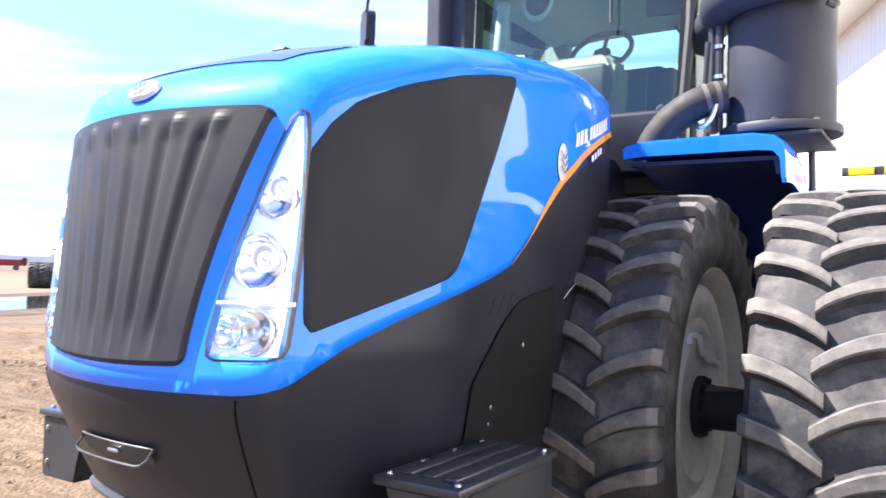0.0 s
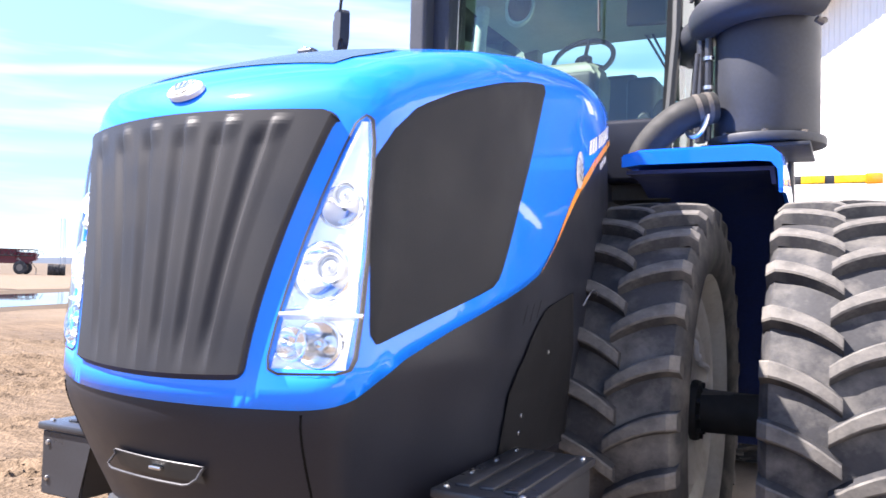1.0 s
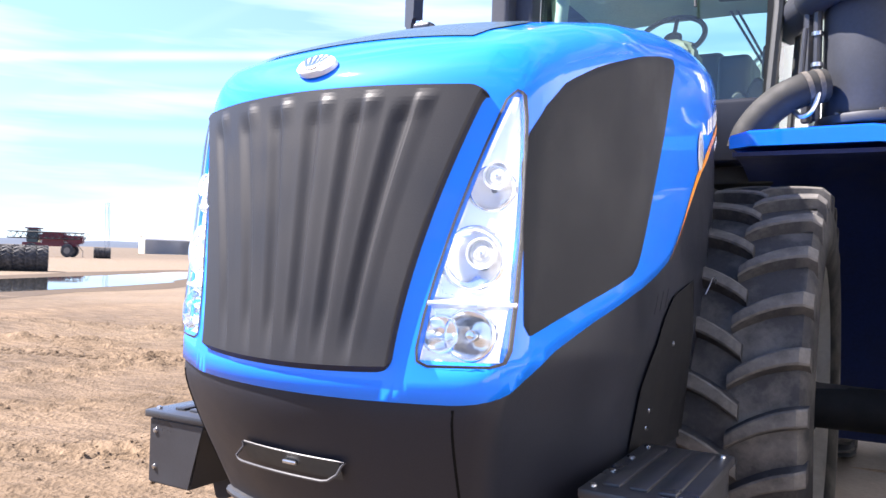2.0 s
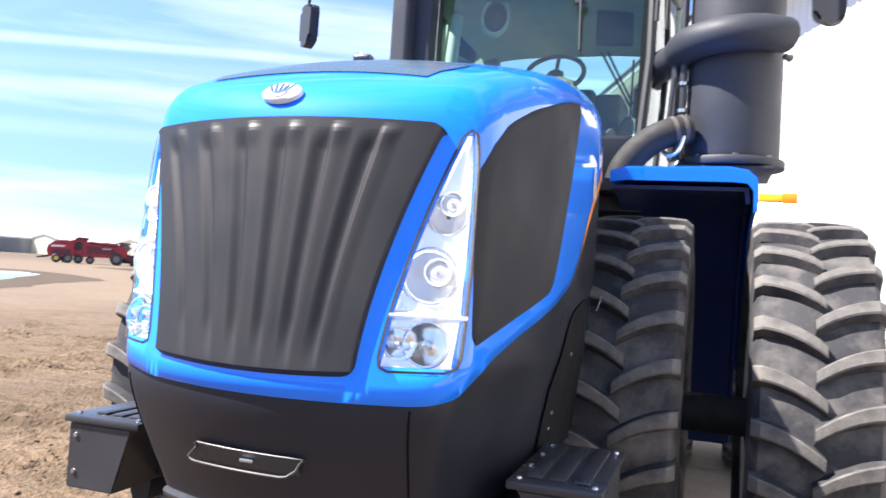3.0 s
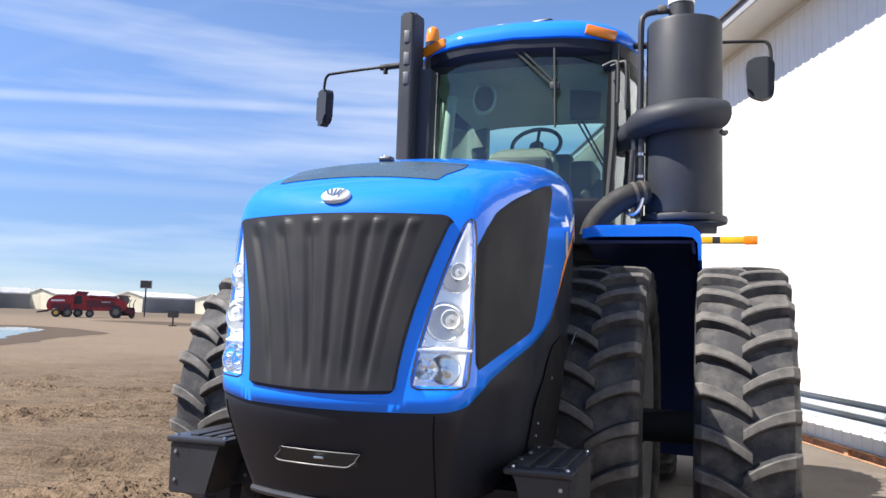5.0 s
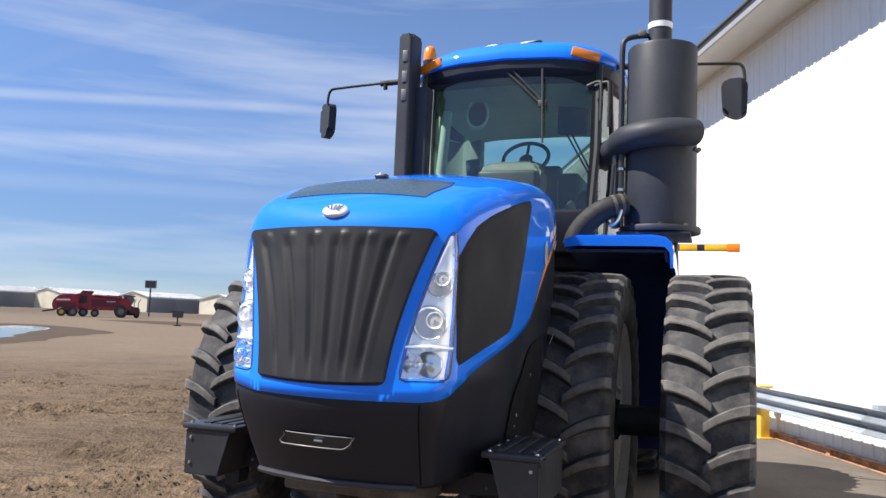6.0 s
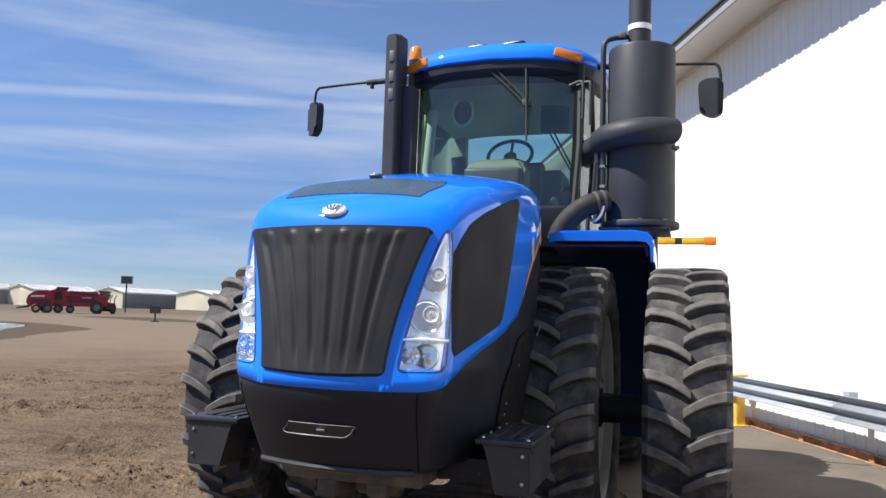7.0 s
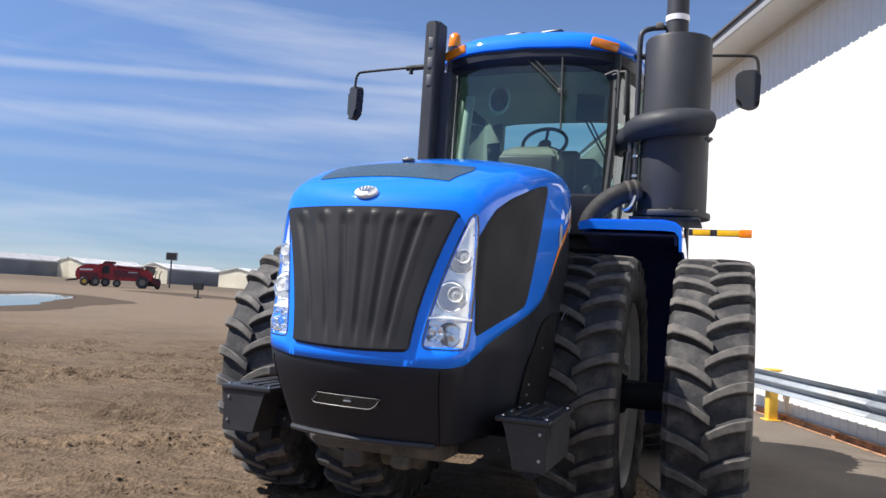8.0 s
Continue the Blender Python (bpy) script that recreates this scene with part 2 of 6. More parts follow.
def tube(bm, pts, r, seg=10, caps=True):
    """A round bar swept along points; r is one radius or one for each point."""
    pts = [Vector(p) for p in pts]
    rr = r if isinstance(r, (list, tuple)) else [r] * len(pts)
    rings, ref = [], None
    for i, p in enumerate(pts):
        t = (pts[min(i + 1, len(pts) - 1)] - pts[max(i - 1, 0)]).normalized()
        if ref is None:
            ref = t.orthogonal().normalized()
        ref = (ref - t * ref.dot(t)).normalized()
        s = t.cross(ref)
        rings.append([bm.verts.new(p + rr[i] * (math.cos(a) * ref + math.sin(a) * s))
                      for a in (2 * math.pi * k / seg for k in range(seg))])
    for a, b in zip(rings, rings[1:]):
        for k in range(seg):
            bm.faces.new((a[k], a[(k + 1) % seg], b[(k + 1) % seg], b[k]))
    if caps:
        bm.faces.new(rings[0][::-1])
        bm.faces.new(rings[-1])
    return rings


def smooth_path(pts, n=6):
    """Catmull-Rom through points."""
    pts = [Vector(p) for p in pts]
    q = [pts[0] * 2 - pts[1]] + pts + [pts[-1] * 2 - pts[-2]]
    out = []
    for i in range(1, len(q) - 2):
        for k in range(n):
            t = k / n
            a, b, c, d = q[i - 1:i + 3]
            out.append(0.5 * ((2 * b) + (c - a) * t + (2 * a - 5 * b + 4 * c - d) * t * t + (3 * b - a - 3 * c + d) * t ** 3))
    out.append(pts[-1])
    return out


def prism(bm, outline, depth, to3d):
    """An outline of (u, v) given thickness; to3d(u, v, w) gives the place, w from 0 to depth."""
    a = [bm.verts.new(to3d(u, v, 0)) for u, v in outline]
    b = [bm.verts.new(to3d(u, v, depth)) for u, v in outline]
    n = len(outline)
    bm.faces.new(a)
    bm.faces.new(b[::-1])
    for i in range(n):
        bm.faces.new((a[i], b[i], b[(i + 1) % n], a[(i + 1) % n]))


def rounded(poly, r, n=4):
    """Round the corners of a polygon of (u, v); r: one radius or one each."""
    out = []
    k = len(poly)
    rs = r if isinstance(r, (list, tuple)) else [r] * k
    for i in range(k):
        p, a, b = Vector(poly[i]), Vector(poly[i - 1]), Vector(poly[(i + 1) % k])
        if rs[i] <= 0:
            out.append(tuple(p))
            continue
        da, db = (a - p), (b - p)
        ra = min(rs[i], da.length * 0.45, db.length * 0.45)
        s, e = p + da.normalized() * ra, p + db.normalized() * ra
        for j in range(n + 1):
            t = j / n
            out.append(tuple((1 - t) ** 2 * s + 2 * t * (1 - t) * p + t * t * e))
    return out


def lerp_list(table, v):
    if v <= table[0][0]:
        return table[0][1]
    for (a, b), (c, d) in zip(table, table[1:]):
        if v <= c:
            return b + (d - b) * (v - a) / (c - a)
    return table[-1][1]


def sstep(a, b, v):
    t = min(1, max(0, (v - a) / (b - a)))
    return t * t * (3 - 2 * t)


# ---- the tractor ----
tractor = thing("tractor", "large blue four-wheel-drive tractor with dual wheels, parked on the dirt yard", "tractor")

# shape of the hood: side, front and top sheets with rounded meetings


def hood_width(y, z):
    w = 0.596 + 0.104 * sstep(-0.35, 0.45, y)
    w -= 0.24 * max(0.0, 1.40 - z) * (1 - 0.55 * sstep(0.0, 1.0, y))
    w -= 0.05 * max(0.0, z - 2.05) ** 1.2
    w -= 0.15 * max(0.0, y - 1.15) ** 2
    return w


def hood_front(x, z):
    y = -0.425 + 0.13 * (z - 1.4) if z > 1.3 else -0.438 + 0.56 * (1.3 - z) ** 2 / (1.38 - z)
    return y + 0.46 * x * x - 0.065 * x


HOOD_TOP = [(-0.6, 2.00), (-0.40, 2.10), (-0.30, 2.165), (-0.2, 2.228), (-0.05, 2.303), (0.15, 2.378), (0.4, 2.45), (0.8, 2.535),
            (1.2, 2.59), (1.6, 2.625), (2.2, 2.65)]


def hood_top(x, y):
    return lerp_list(HOOD_TOP, y) - 0.16 * x * x


def round_max(a, b, r):
    return min(max(a, b), -r) + math.hypot(max(a + r, 0.0), max(b + r, 0.0))


def hood_g(x, y, z):
    side, front, top = abs(x) - hood_width(y, z), hood_front(x, z) - y, z - hood_top(x, y)
    if x < 0:
        side += 0.042 * (1 - sstep(0.0, 1.4, y))
    return round_max(round_max(side, top, 0.13), front, 0.06)


def cast(p, d, far=3.0, inset=0.0):
    """The point where a ray from inside meets the hood's skin."""
    lo, hi = 0.0, far
    for _ in range(26):
        mid = (lo + hi) / 2
        if hood_g(p[0] + d[0] * mid, p[1] + d[1] * mid, p[2] + d[2] * mid) < -inset:
            lo = mid
        else:
            hi = mid
    return Vector((p[0] + d[0] * lo, p[1] + d[1] * lo, p[2] + d[2] * lo))


def on_front(x, z, out=0.0):
    p = cast((x, 0.5, z), (0, -1, 0))
    return Vector((p.x, p.y - out, p.z))


def on_side(y, z, side=1, out=0.0):
    p = cast((0, y, z), (side, 0, 0))
    return Vector((p.x + side * out, p.y, p.z))


BLUE_EDGE = [(-0.6, 1.300), (-0.36, 1.312), (-0.28, 1.335), (-0.1, 1.425), (0.1, 1.495), (0.32, 1.56), (0.58, 1.625), (0.72, 1.67),
             (0.86, 1.77), (1.0, 1.89), (1.15, 2.005), (1.4, 2.145), (1.6, 2.225), (1.8, 2.29), (2.0, 2.34)]
HOOD_BACK = 2.0
HUB_Y = 0.35


def fan():
    """Stations round the hood from its rear left, round the front, to its rear right."""
    rows = []
    ys = [HOOD_BACK - (HOOD_BACK - HUB_Y) * i / 24 for i in range(24)]
    rows += [((0, y), (-1, 0)) for y in ys]
    n = 96
    for i in range(n + 1):
        a = math.pi + math.pi * i / n
        rows.append(((0, HUB_Y), (math.cos(a), math.sin(a))))
    rows += [((0, y), (1, 0)) for y in ys[::-1]]
    return rows


def shell(z_low, z_high, inset, steps, mid=1.75, pole=True):
    """Skin between two heights (functions of y), z_high None: up to the top."""
    bm = bmesh.new()
    cols = []
    for (cx, cy), (dx, dy) in fan():
        def at(phi):
            return cast((cx, cy, mid), (dx * math.cos(phi), dy * math.cos(phi), math.sin(phi)), inset=inset)

        def angle_for(fz):
            lo, hi = -1.45, 1.2
            for _ in range(24):
                k = (lo + hi) / 2
                q = at(k)
                if q.z < fz(q.y):
                    lo = k
                else:
                    hi = k
            return lo
        a0 = angle_for(z_low)
        a1 = math.pi / 2 if z_high is None else angle_for(z_high)
        cols.append([bm.verts.new(at(a0 + (a1 - a0) * j / steps)) for j in range(steps + 1)])
    for a, b in zip(cols, cols[1:]):
        for j in range(steps):
            bm.faces.new((a[j], b[j], b[j + 1], a[j + 1]))
    bmesh.ops.remove_doubles(bm, verts=bm.verts, dist=0.0004)
    return bm


def cut_hole(bm, outline, to3d, inside_box):
    """Cut a convex outline out of a skin; to3d maps (u, v) to a point, inside_box picks the faces."""
    n = len(outline)
    cx, cy = sum(p[0] for p in outline) / n, sum(p[1] for p in outline) / n
    for i in range(n):
        a, b = outline[i], outline[(i + 1) % n]
        if math.hypot(b[0] - a[0], b[1] - a[1]) < 1e-5:
            continue
        nu, nv = b[1] - a[1], a[0] - b[0]
        pa, pn = to3d(*a), to3d(nu, nv)
        fs = [f for f in bm.faces if inside_box(f.calc_center_median())]
        geom = list({e for f in fs for e in f.edges} | {v for f in fs for v in f.verts}) + fs
        bmesh.ops.bisect_plane(bm, geom=geom, plane_co=pa, plane_no=pn, dist=1e-6)

    def within(u, v):
        s = 0
        for i in range(n):
            a, b = outline[i], outline[(i + 1) % n]
            c = (b[0] - a[0]) * (v - a[1]) - (b[1] - a[1]) * (u - a[0])
            if abs(c) < 1e-9:
                continue
            if s == 0:
                s = 1 if c > 0 else -1
            elif s * c < 0:
                return False
        return True
    dead = []
    for f in bm.faces:
        c = f.calc_center_median()
        if inside_box(c):
            u, v = (c.x, c.z) if to3d is front_map else (c.y, c.z)
            if within(u, v):
                dead.append(f)
    bmesh.ops.delete(bm, geom=dead, context="FACES")


def front_map(u, v):
    return Vector((u, 0, v))


def side_map(u, v):
    return Vector((0, u, v))


def grille_half(z):
    t = (z - 1.375) / 0.70
    return 0.331 + 0.180 * max(0, t) ** 1.55


GR_LO, GR_HI = 1.374, 2.076


def lamp_x(x, side):
    """Across the front: the lamp unit of the far side sits a little further in."""
    return side * (x - (0.042 * sstep(0.39, 0.60, x) if side < 0 else 0.0))


def headlight_outline(side=1):
    def left(z):
        t = (z - 1.40) / 0.66
        return 0.386 + 0.162 * max(0, t) ** 1.45
    pts = [(left(z), z) for z in (2.04, 1.95, 1.85, 1.74, 1.62, 1.52, 1.44)]
    pts += [(0.392, 1.412), (0.415, 1.402), (0.55, 1.406), (0.574, 1.415), (0.580, 1.44)]
    pts += [(0.583, 1.55), (0.584, 1.70), (0.582, 1.85), (0.576, 2.0), (0.570, 2.052), (0.560, 2.062)]
    return [(lamp_x(x, side), z) for x, z in pts]


hood_bm = shell(lambda y: lerp_list(BLUE_EDGE, y), None, 0.0, 44)
for sd in (-1, 1):
    # the outline is slightly hollow on its inner edge: cut it in slices that are convex
    def left_at(z):
        t = (z - 1.40) / 0.66
        return 0.386 + 0.162 * max(0, t) ** 1.45
    def right_at(z):
        return lerp_list([(1.40, 0.574), (1.44, 0.580), (1.55, 0.583), (1.70, 0.584), (1.85, 0.582), (2.0, 0.576), (2.06, 0.568)], z)
    levels = [1.412, 1.55, 1.70, 1.85, 1.97, 2.05]
    for za, zb in zip(levels, levels[1:]):
        quad = [(lamp_x(left_at(za) + 0.006, sd), za), (lamp_x(right_at(za) - 0.006, sd), za),
                (lamp_x(right_at(zb) - 0.006, sd), zb), (lamp_x(left_at(zb) + 0.006, sd), zb)]
        cut_hole(hood_bm, quad, front_map, lambda c, s=sd: c.y < -0.10 and 0.3 < s * c.x < 0.66 and 1.3 < c.z < 2.2)
hood = raw("hood", hood_bm, BLUE, tractor, "glossy blue hood skin", angle=35)
sol = hood.modifiers.new("thick", "SOLIDIFY")
sol.thickness, sol.offset = 0.012, -1

nose_bm = shell(lambda y: 0.915 + 0.02 * max(0, y), lambda y: lerp_list(BLUE_EDGE, y) + 0.03, 0.010, 26, mid=1.45)
nose = raw("lower_nose", nose_bm, BLACK, tractor, "matt black plastic lower nose panel", angle=35)
sol = nose.modifiers.new("thick", "SOLIDIFY")
sol.thickness, sol.offset = 0.012, -1


# grille with upright flutes; where their ridges lie across its half-width at the foot and at the top
FLUTE_LOW = (-0.55, -0.245, 0.0, 0.24, 0.49, 0.715)
FLUTE_TOP = (-0.74, -0.425, -0.128, 0.158, 0.43, 0.708)
def grille():
    bm = bmesh.new()
    nu, nv = 220, 70
    rows = []
    for j in range(nv + 2):
        v = min(1.0, j / nv)
        z = GR_LO + (GR_HI - GR_LO) * v
        row = []
        for i in range(nu + 1):
            u = -1 + 2 * i / nu
            hw = grille_half(z)
            zz = z
            # rounded corners
            e = min(1.0, max(0, abs(u) * hw - hw + 0.045) / 0.045)
            drop = 0.045 * (1 - math.sqrt(1 - e * e))
            zz = min(max(z, GR_LO + drop), GR_HI - drop)
            zz += -0.012 * (1 - u * u) * (1 - v) + 0.004 * (1 - u * u) * v
            edge = min(sstep(1.0, 0.975, abs(u)), sstep(0, 0.03, v))
            flute = 0.0
            for k in range(6):
                d = u - (FLUTE_LOW[k] + (FLUTE_TOP[k] - FLUTE_LOW[k]) * v)
                # a channel with a soft left wall and a steep right one that ends in a raised ridge
                flute -= 1.25 * sstep(-0.155, -0.055, d) * (1 - sstep(-0.050, -0.002, d)) * sstep(0.965, 0.86, v)
                flute += (0.32 + 0.45 * sstep(0.86, 0.95, v)) * sstep(-0.040, 0.002, d) * (1 - sstep(0.010, 0.10, d))
            fade = min(sstep(0.0, 0.22, v), sstep(0.985, 0.945, v)) * sstep(1.0, 0.95, abs(u))
            out = -0.005 + 0.0235 * edge + 0.0095 * flute * fade
            if j > nv:
                out = -0.02
            p = on_front(u * hw - 0.010 * v, zz, out)
            row.append(bm.verts.new(p))
        rows.append(row)
    for a, b in zip(rows, rows[1:]):
        for i in range(nu):
            bm.faces.new((a[i], a[i + 1], b[i + 1], b[i]))
    ob = raw("grille", bm, GRILLE, tractor, "dark grey plastic grille with upright flutes", angle=60)
    return ob


grille()


def strip_on_front(pts, width, out, closed=True):
    """A raised band that follows (x, z) points on the front."""
    bm = bmesh.new()
    n = len(pts)
    a, b = [], []
    cx, cz = sum(p[0] for p in pts) / n, sum(p[1] for p in pts) / n
    for i, (x, z) in enumerate(pts):
        px, pz = pts[i - 1]
        qx, qz = pts[(i + 1) % n]
        t = Vector((qx - px, qz - pz)).normalized()
        nrm = Vector((t.y, -t.x))
        if nrm.dot(Vector((x - cx, z - cz))) < 0:
            nrm = -nrm
        a.append(bm.verts.new(on_front(x, z, out)))
        b.append(bm.verts.new(on_front(x + nrm.x * width, z + nrm.y * width, out * 0.3)))
    for i in range(n):
        k = (i + 1) % n
        bm.faces.new((a[i], a[k], b[k], b[i]))
    return bm


def hood_normal(p):
    e = 0.004
    g = Vector([hood_g(*(p + Vector(d) * e)) - hood_g(*(p - Vector(d) * e)) for d in ((1, 0, 0), (0, 1, 0), (0, 0, 1))])
    return g.normalized()


def lamp_span(z):
    l = 0.386 + 0.162 * max(0, (z - 1.40) / 0.66) ** 1.45
    r = lerp_list([(1.40, 0.574), (1.44, 0.580), (1.55, 0.583), (1.70, 0.584), (1.85, 0.582), (2.0, 0.576), (2.062, 0.566)], z)
    return l, r


def headlight(sd):
    """Tall clear lamp unit: bright bowls sunk in a deep housing behind one lens."""
    unit = new("headlight")
    unit.parent = tractor
    tagged(unit, "tall clear headlamp unit with bright reflector bowls")
    o = headlight_outline(sd)
    dense = []
    for i in range(len(o)):
        a, b = o[i], o[(i + 1) % len(o)]
        for k in range(3):
            dense.append((a[0] + (b[0] - a[0]) * k / 3, a[1] + (b[1] - a[1]) * k / 3))
    part("seal", strip_on_front(dense, 0.007, 0.003), STEEL_BLACK, unit)

    def deep(x, z, d):
        p = on_front(lamp_x(x, sd), z)
        return p - hood_normal(p) * d
    heart = Vector((0, 0.4, 1.7))

    def sheet(depth, nx=16, nz=60, z0=1.402, z1=2.062, grow=0.0):
        b = bmesh.new()
        rows = []
        for j in range(nz + 1):
            z = z0 + (z1 - z0) * j / nz
            l, r = lamp_span(z)
            rows.append([b.verts.new(deep(l - grow + (r - l + 2 * grow) * i / nx, z, depth(i / nx, z, r - l))) for i in range(nx + 1)])
        for p, q in zip(rows, rows[1:]):
            for i in range(nx):
                b.faces.new((p[i], p[i + 1], q[i + 1], q[i]))
        face_away(b, heart)
        return b

    DISHES = ((0.520, 1.825, 0.052), (0.492, 1.655, 0.072), (0.435, 1.475, 0.042), (0.500, 1.475, 0.057))

    def pocket(t, z, wide):
        """Housing floor: shallow, with wells for the dishes and a shelf between the upper and the lower lamps."""
        e = min(1.0, min(t, 1 - t) * wide / 0.016, (z - 1.402) / 0.016, (2.062 - z) / 0.05)
        d = 0.004 + 0.008 * max(0.0, e) ** 0.7
        x = lamp_span(z)[0] + t * wide
        if any(math.hypot(x - cx, z - cz) < r * 0.97 for cx, cz, r in DISHES):
            return 0.075
        shelf = sstep(0.012, 0.004, abs(z - 1.547))
        return d * (1 - shelf) - 0.004 * shelf
    raw("housing", sheet(pocket, 36, 120, grow=0.004), HOUSING, unit, "bright silvered inner housing", angle=25)

    def bowl(xc, zc, rad, back, facets, tilt, name="reflector", mat=None):
        """A round dish that opens forward, with its rim level with the housing's mouth."""
        base = on_front(lamp_x(xc, sd), zc)
        nrm = (hood_normal(base) * 0.55 + Vector((0, -0.45, 0)) + Vector((0, 0, tilt))).normalized()
        c = base - hood_normal(base) * 0.008
        q = nrm.to_track_quat("Z", "Y").to_matrix().to_4x4()
        m = Matrix.Translation(c) @ q
        b = bmesh.new()
        prof = [(-0.004, rad * 1.13), (0.003, rad * 1.05), (0.003, rad)] + [(-back * (1 - f * f), rad * f) for f in (0.92, 0.8, 0.66, 0.5, 0.32, 0.14)]
        lathe(b, prof, "z", (0, 0, 0), facets)
        bmesh.ops.transform(b, matrix=m, verts=b.verts)
        bmesh.ops.recalc_face_normals(b, faces=b.faces)
        raw(name, b, mat or MIRROR, unit, angle=12 if facets < 20 else 60)
        return m

    def projector(m, off, rad):
        """A lamp with its own ring and domed glass, set in a dish."""
        m2 = m @ Matrix.Translation(off)
        b = bmesh.new()
        lathe(b, [(-0.03, rad * 1.02), (0.004, rad * 1.12), (0.008, rad * 1.06), (0.006, rad * 0.97), (-0.002, rad * 0.94)], "z", (0, 0, 0), 32)
        bmesh.ops.transform(b, matrix=m2, verts=b.verts)
        ring = part("lamp_ring", b, BEZEL, unit)
        b = bmesh.new()
        lathe(b, [(-0.002, rad * 0.95), (0.001, rad * 0.86), (0.002, rad * 0.72), (0.0005, rad * 0.66), (0.003, rad * 0.58), (0.0035, rad * 0.40), (0.0015, rad * 0.34), (0.004, rad * 0.26), (0.004, 0.0004)], "z", (0, 0, 0), 28)
        bmesh.ops.transform(b, matrix=m2, verts=b.verts)
        part("lamp_glass", b, LAMP_GREY, ring, "frosted grey lamp glass")
        b = bmesh.new()
        lathe(b, [(0.003, rad * 0.16), (0.007, rad * 0.12), (0.008, 0.0004)], "z", (0, 0, 0), 14)
        bmesh.ops.transform(b, matrix=m2, verts=b.verts)
        part("bulb", b, CHROME, ring)
    top = bowl(0.520, 1.825, 0.052, 0.030, 36, 0.02)
    projector(top, (sd * 0.012, 0.030, 0.0), 0.031)
    mid = bowl(0.492, 1.655, 0.072, 0.040, 40, 0.0)
    projector(mid, (sd * 0.022, 0.012, 0.002), 0.034)
    bowl(0.435, 1.475, 0.042, 0.034, 30, 0.08)
    low = bowl(0.500, 1.475, 0.057, 0.044, 36, 0.05)
    b = bmesh.new()
    lathe(b, [(-0.04, 0.012), (-0.012, 0.014), (-0.004, 0.010), (-0.002, 0.0004)], "z", (0, 0, 0), 14)
    bmesh.ops.transform(b, matrix=low, verts=b.verts)
    part("bulb", b, CHROME, unit)

    def bow(t, z, wide):
        e = min(1.0, (z - 1.402) / 0.05, (2.062 - z) / 0.10)
        return -0.006 - (0.020 if sd > 0 else 0.010) * max(0.0, math.sin(math.pi * t)) ** 0.8 * max(0.0, e) ** 0.5
    lens = raw("lens", sheet(bow, 10, 36), LENS, unit, "clear lamp lens")
    lens.visible_shadow = False
    return unit


for sd in (-1, 1):
    headlight(sd)

SCREEN_OUT = rounded([(-0.245, 1.462), (0.345, 1.628), (0.40, 1.72), (0.765, 2.357), (0.66, 2.347), (0.36, 2.275), (0.11, 2.195),
                      (-0.07, 2.115), (-0.165, 2.04), (-0.215, 1.965), (-0.238, 1.88)],
                     [0.05, 0.06, 0.0, 0.025, 0.0, 0.0, 0.0, 0.0, 0.0, 0.0, 0.0], 5)


def patch_on_side(name, outline, sd, mat, out, lip, parent, label=""):
    """A panel filled across an outline of (y, z) on the hood's side, with its rim turned in."""
    zs = [p[1] for p in outline]
    lo, hi = min(zs), max(zs)
    bm = bmesh.new()
    rows = []
    n = len(outline)
    nz = 36
    for j in range(nz + 1):
        z = lo + (hi - lo) * (0.0015 + 0.997 * j / nz)
        xs = []
        for i in range(n):
            (a, b), (c, d) = outline[i], outline[(i + 1) % n]
            if (b - z) * (d - z) < 0:
                xs.append(a + (c - a) * (z - b) / (d - b))
        y0, y1 = min(xs), max(xs)
        row = []
        for i in range(25):
            t = i / 24
            y = y0 + (y1 - y0) * t
            e = min(1, min(t, 1 - t) * (y1 - y0) / lip, min(z - lo, hi - z) / lip)
            row.append(bm.verts.new(on_side(y, z, sd, out * (0.15 + 0.85 * max(0, e)))))
        rows.append(row)
    for a, b in zip(rows, rows[1:]):
        for i in range(24):
            bm.faces.new((a[i], a[i + 1], b[i + 1], b[i]))
    ob = part(name, bm, mat, parent, label)
    return ob


for sd in (-1, 1):
    edge = [(y + (0.085 * (1 - sstep(-0.25, 0.45, y)) if sd < 0 else 0.0), z) for y, z in SCREEN_OUT]
    patch_on_side("side_screen", edge, sd, SCREEN, 0.006, 0.01, tractor, "dark mesh air intake screen")


# ---- wheels ----
TYRE_R, TYRE_W = 1.03, 0.50


def tyre_mesh():
    bm = bmesh.new()
    prof = [(-0.20, 0.655), (-0.235, 0.69), (-0.262, 0.76), (-0.268, 0.83), (-0.258, 0.90), (-0.243, 0.945), (-0.225, 0.965),
            (-0.12, 0.978), (0.0, 0.983), (0.12, 0.978), (0.225, 0.965), (0.243, 0.945), (0.258, 0.90), (0.268, 0.83), (0.262, 0.76),
            (0.235, 0.69), (0.20, 0.655)]
    lathe(bm, prof, "x", seg=96)
    return bm


LUGS = 28


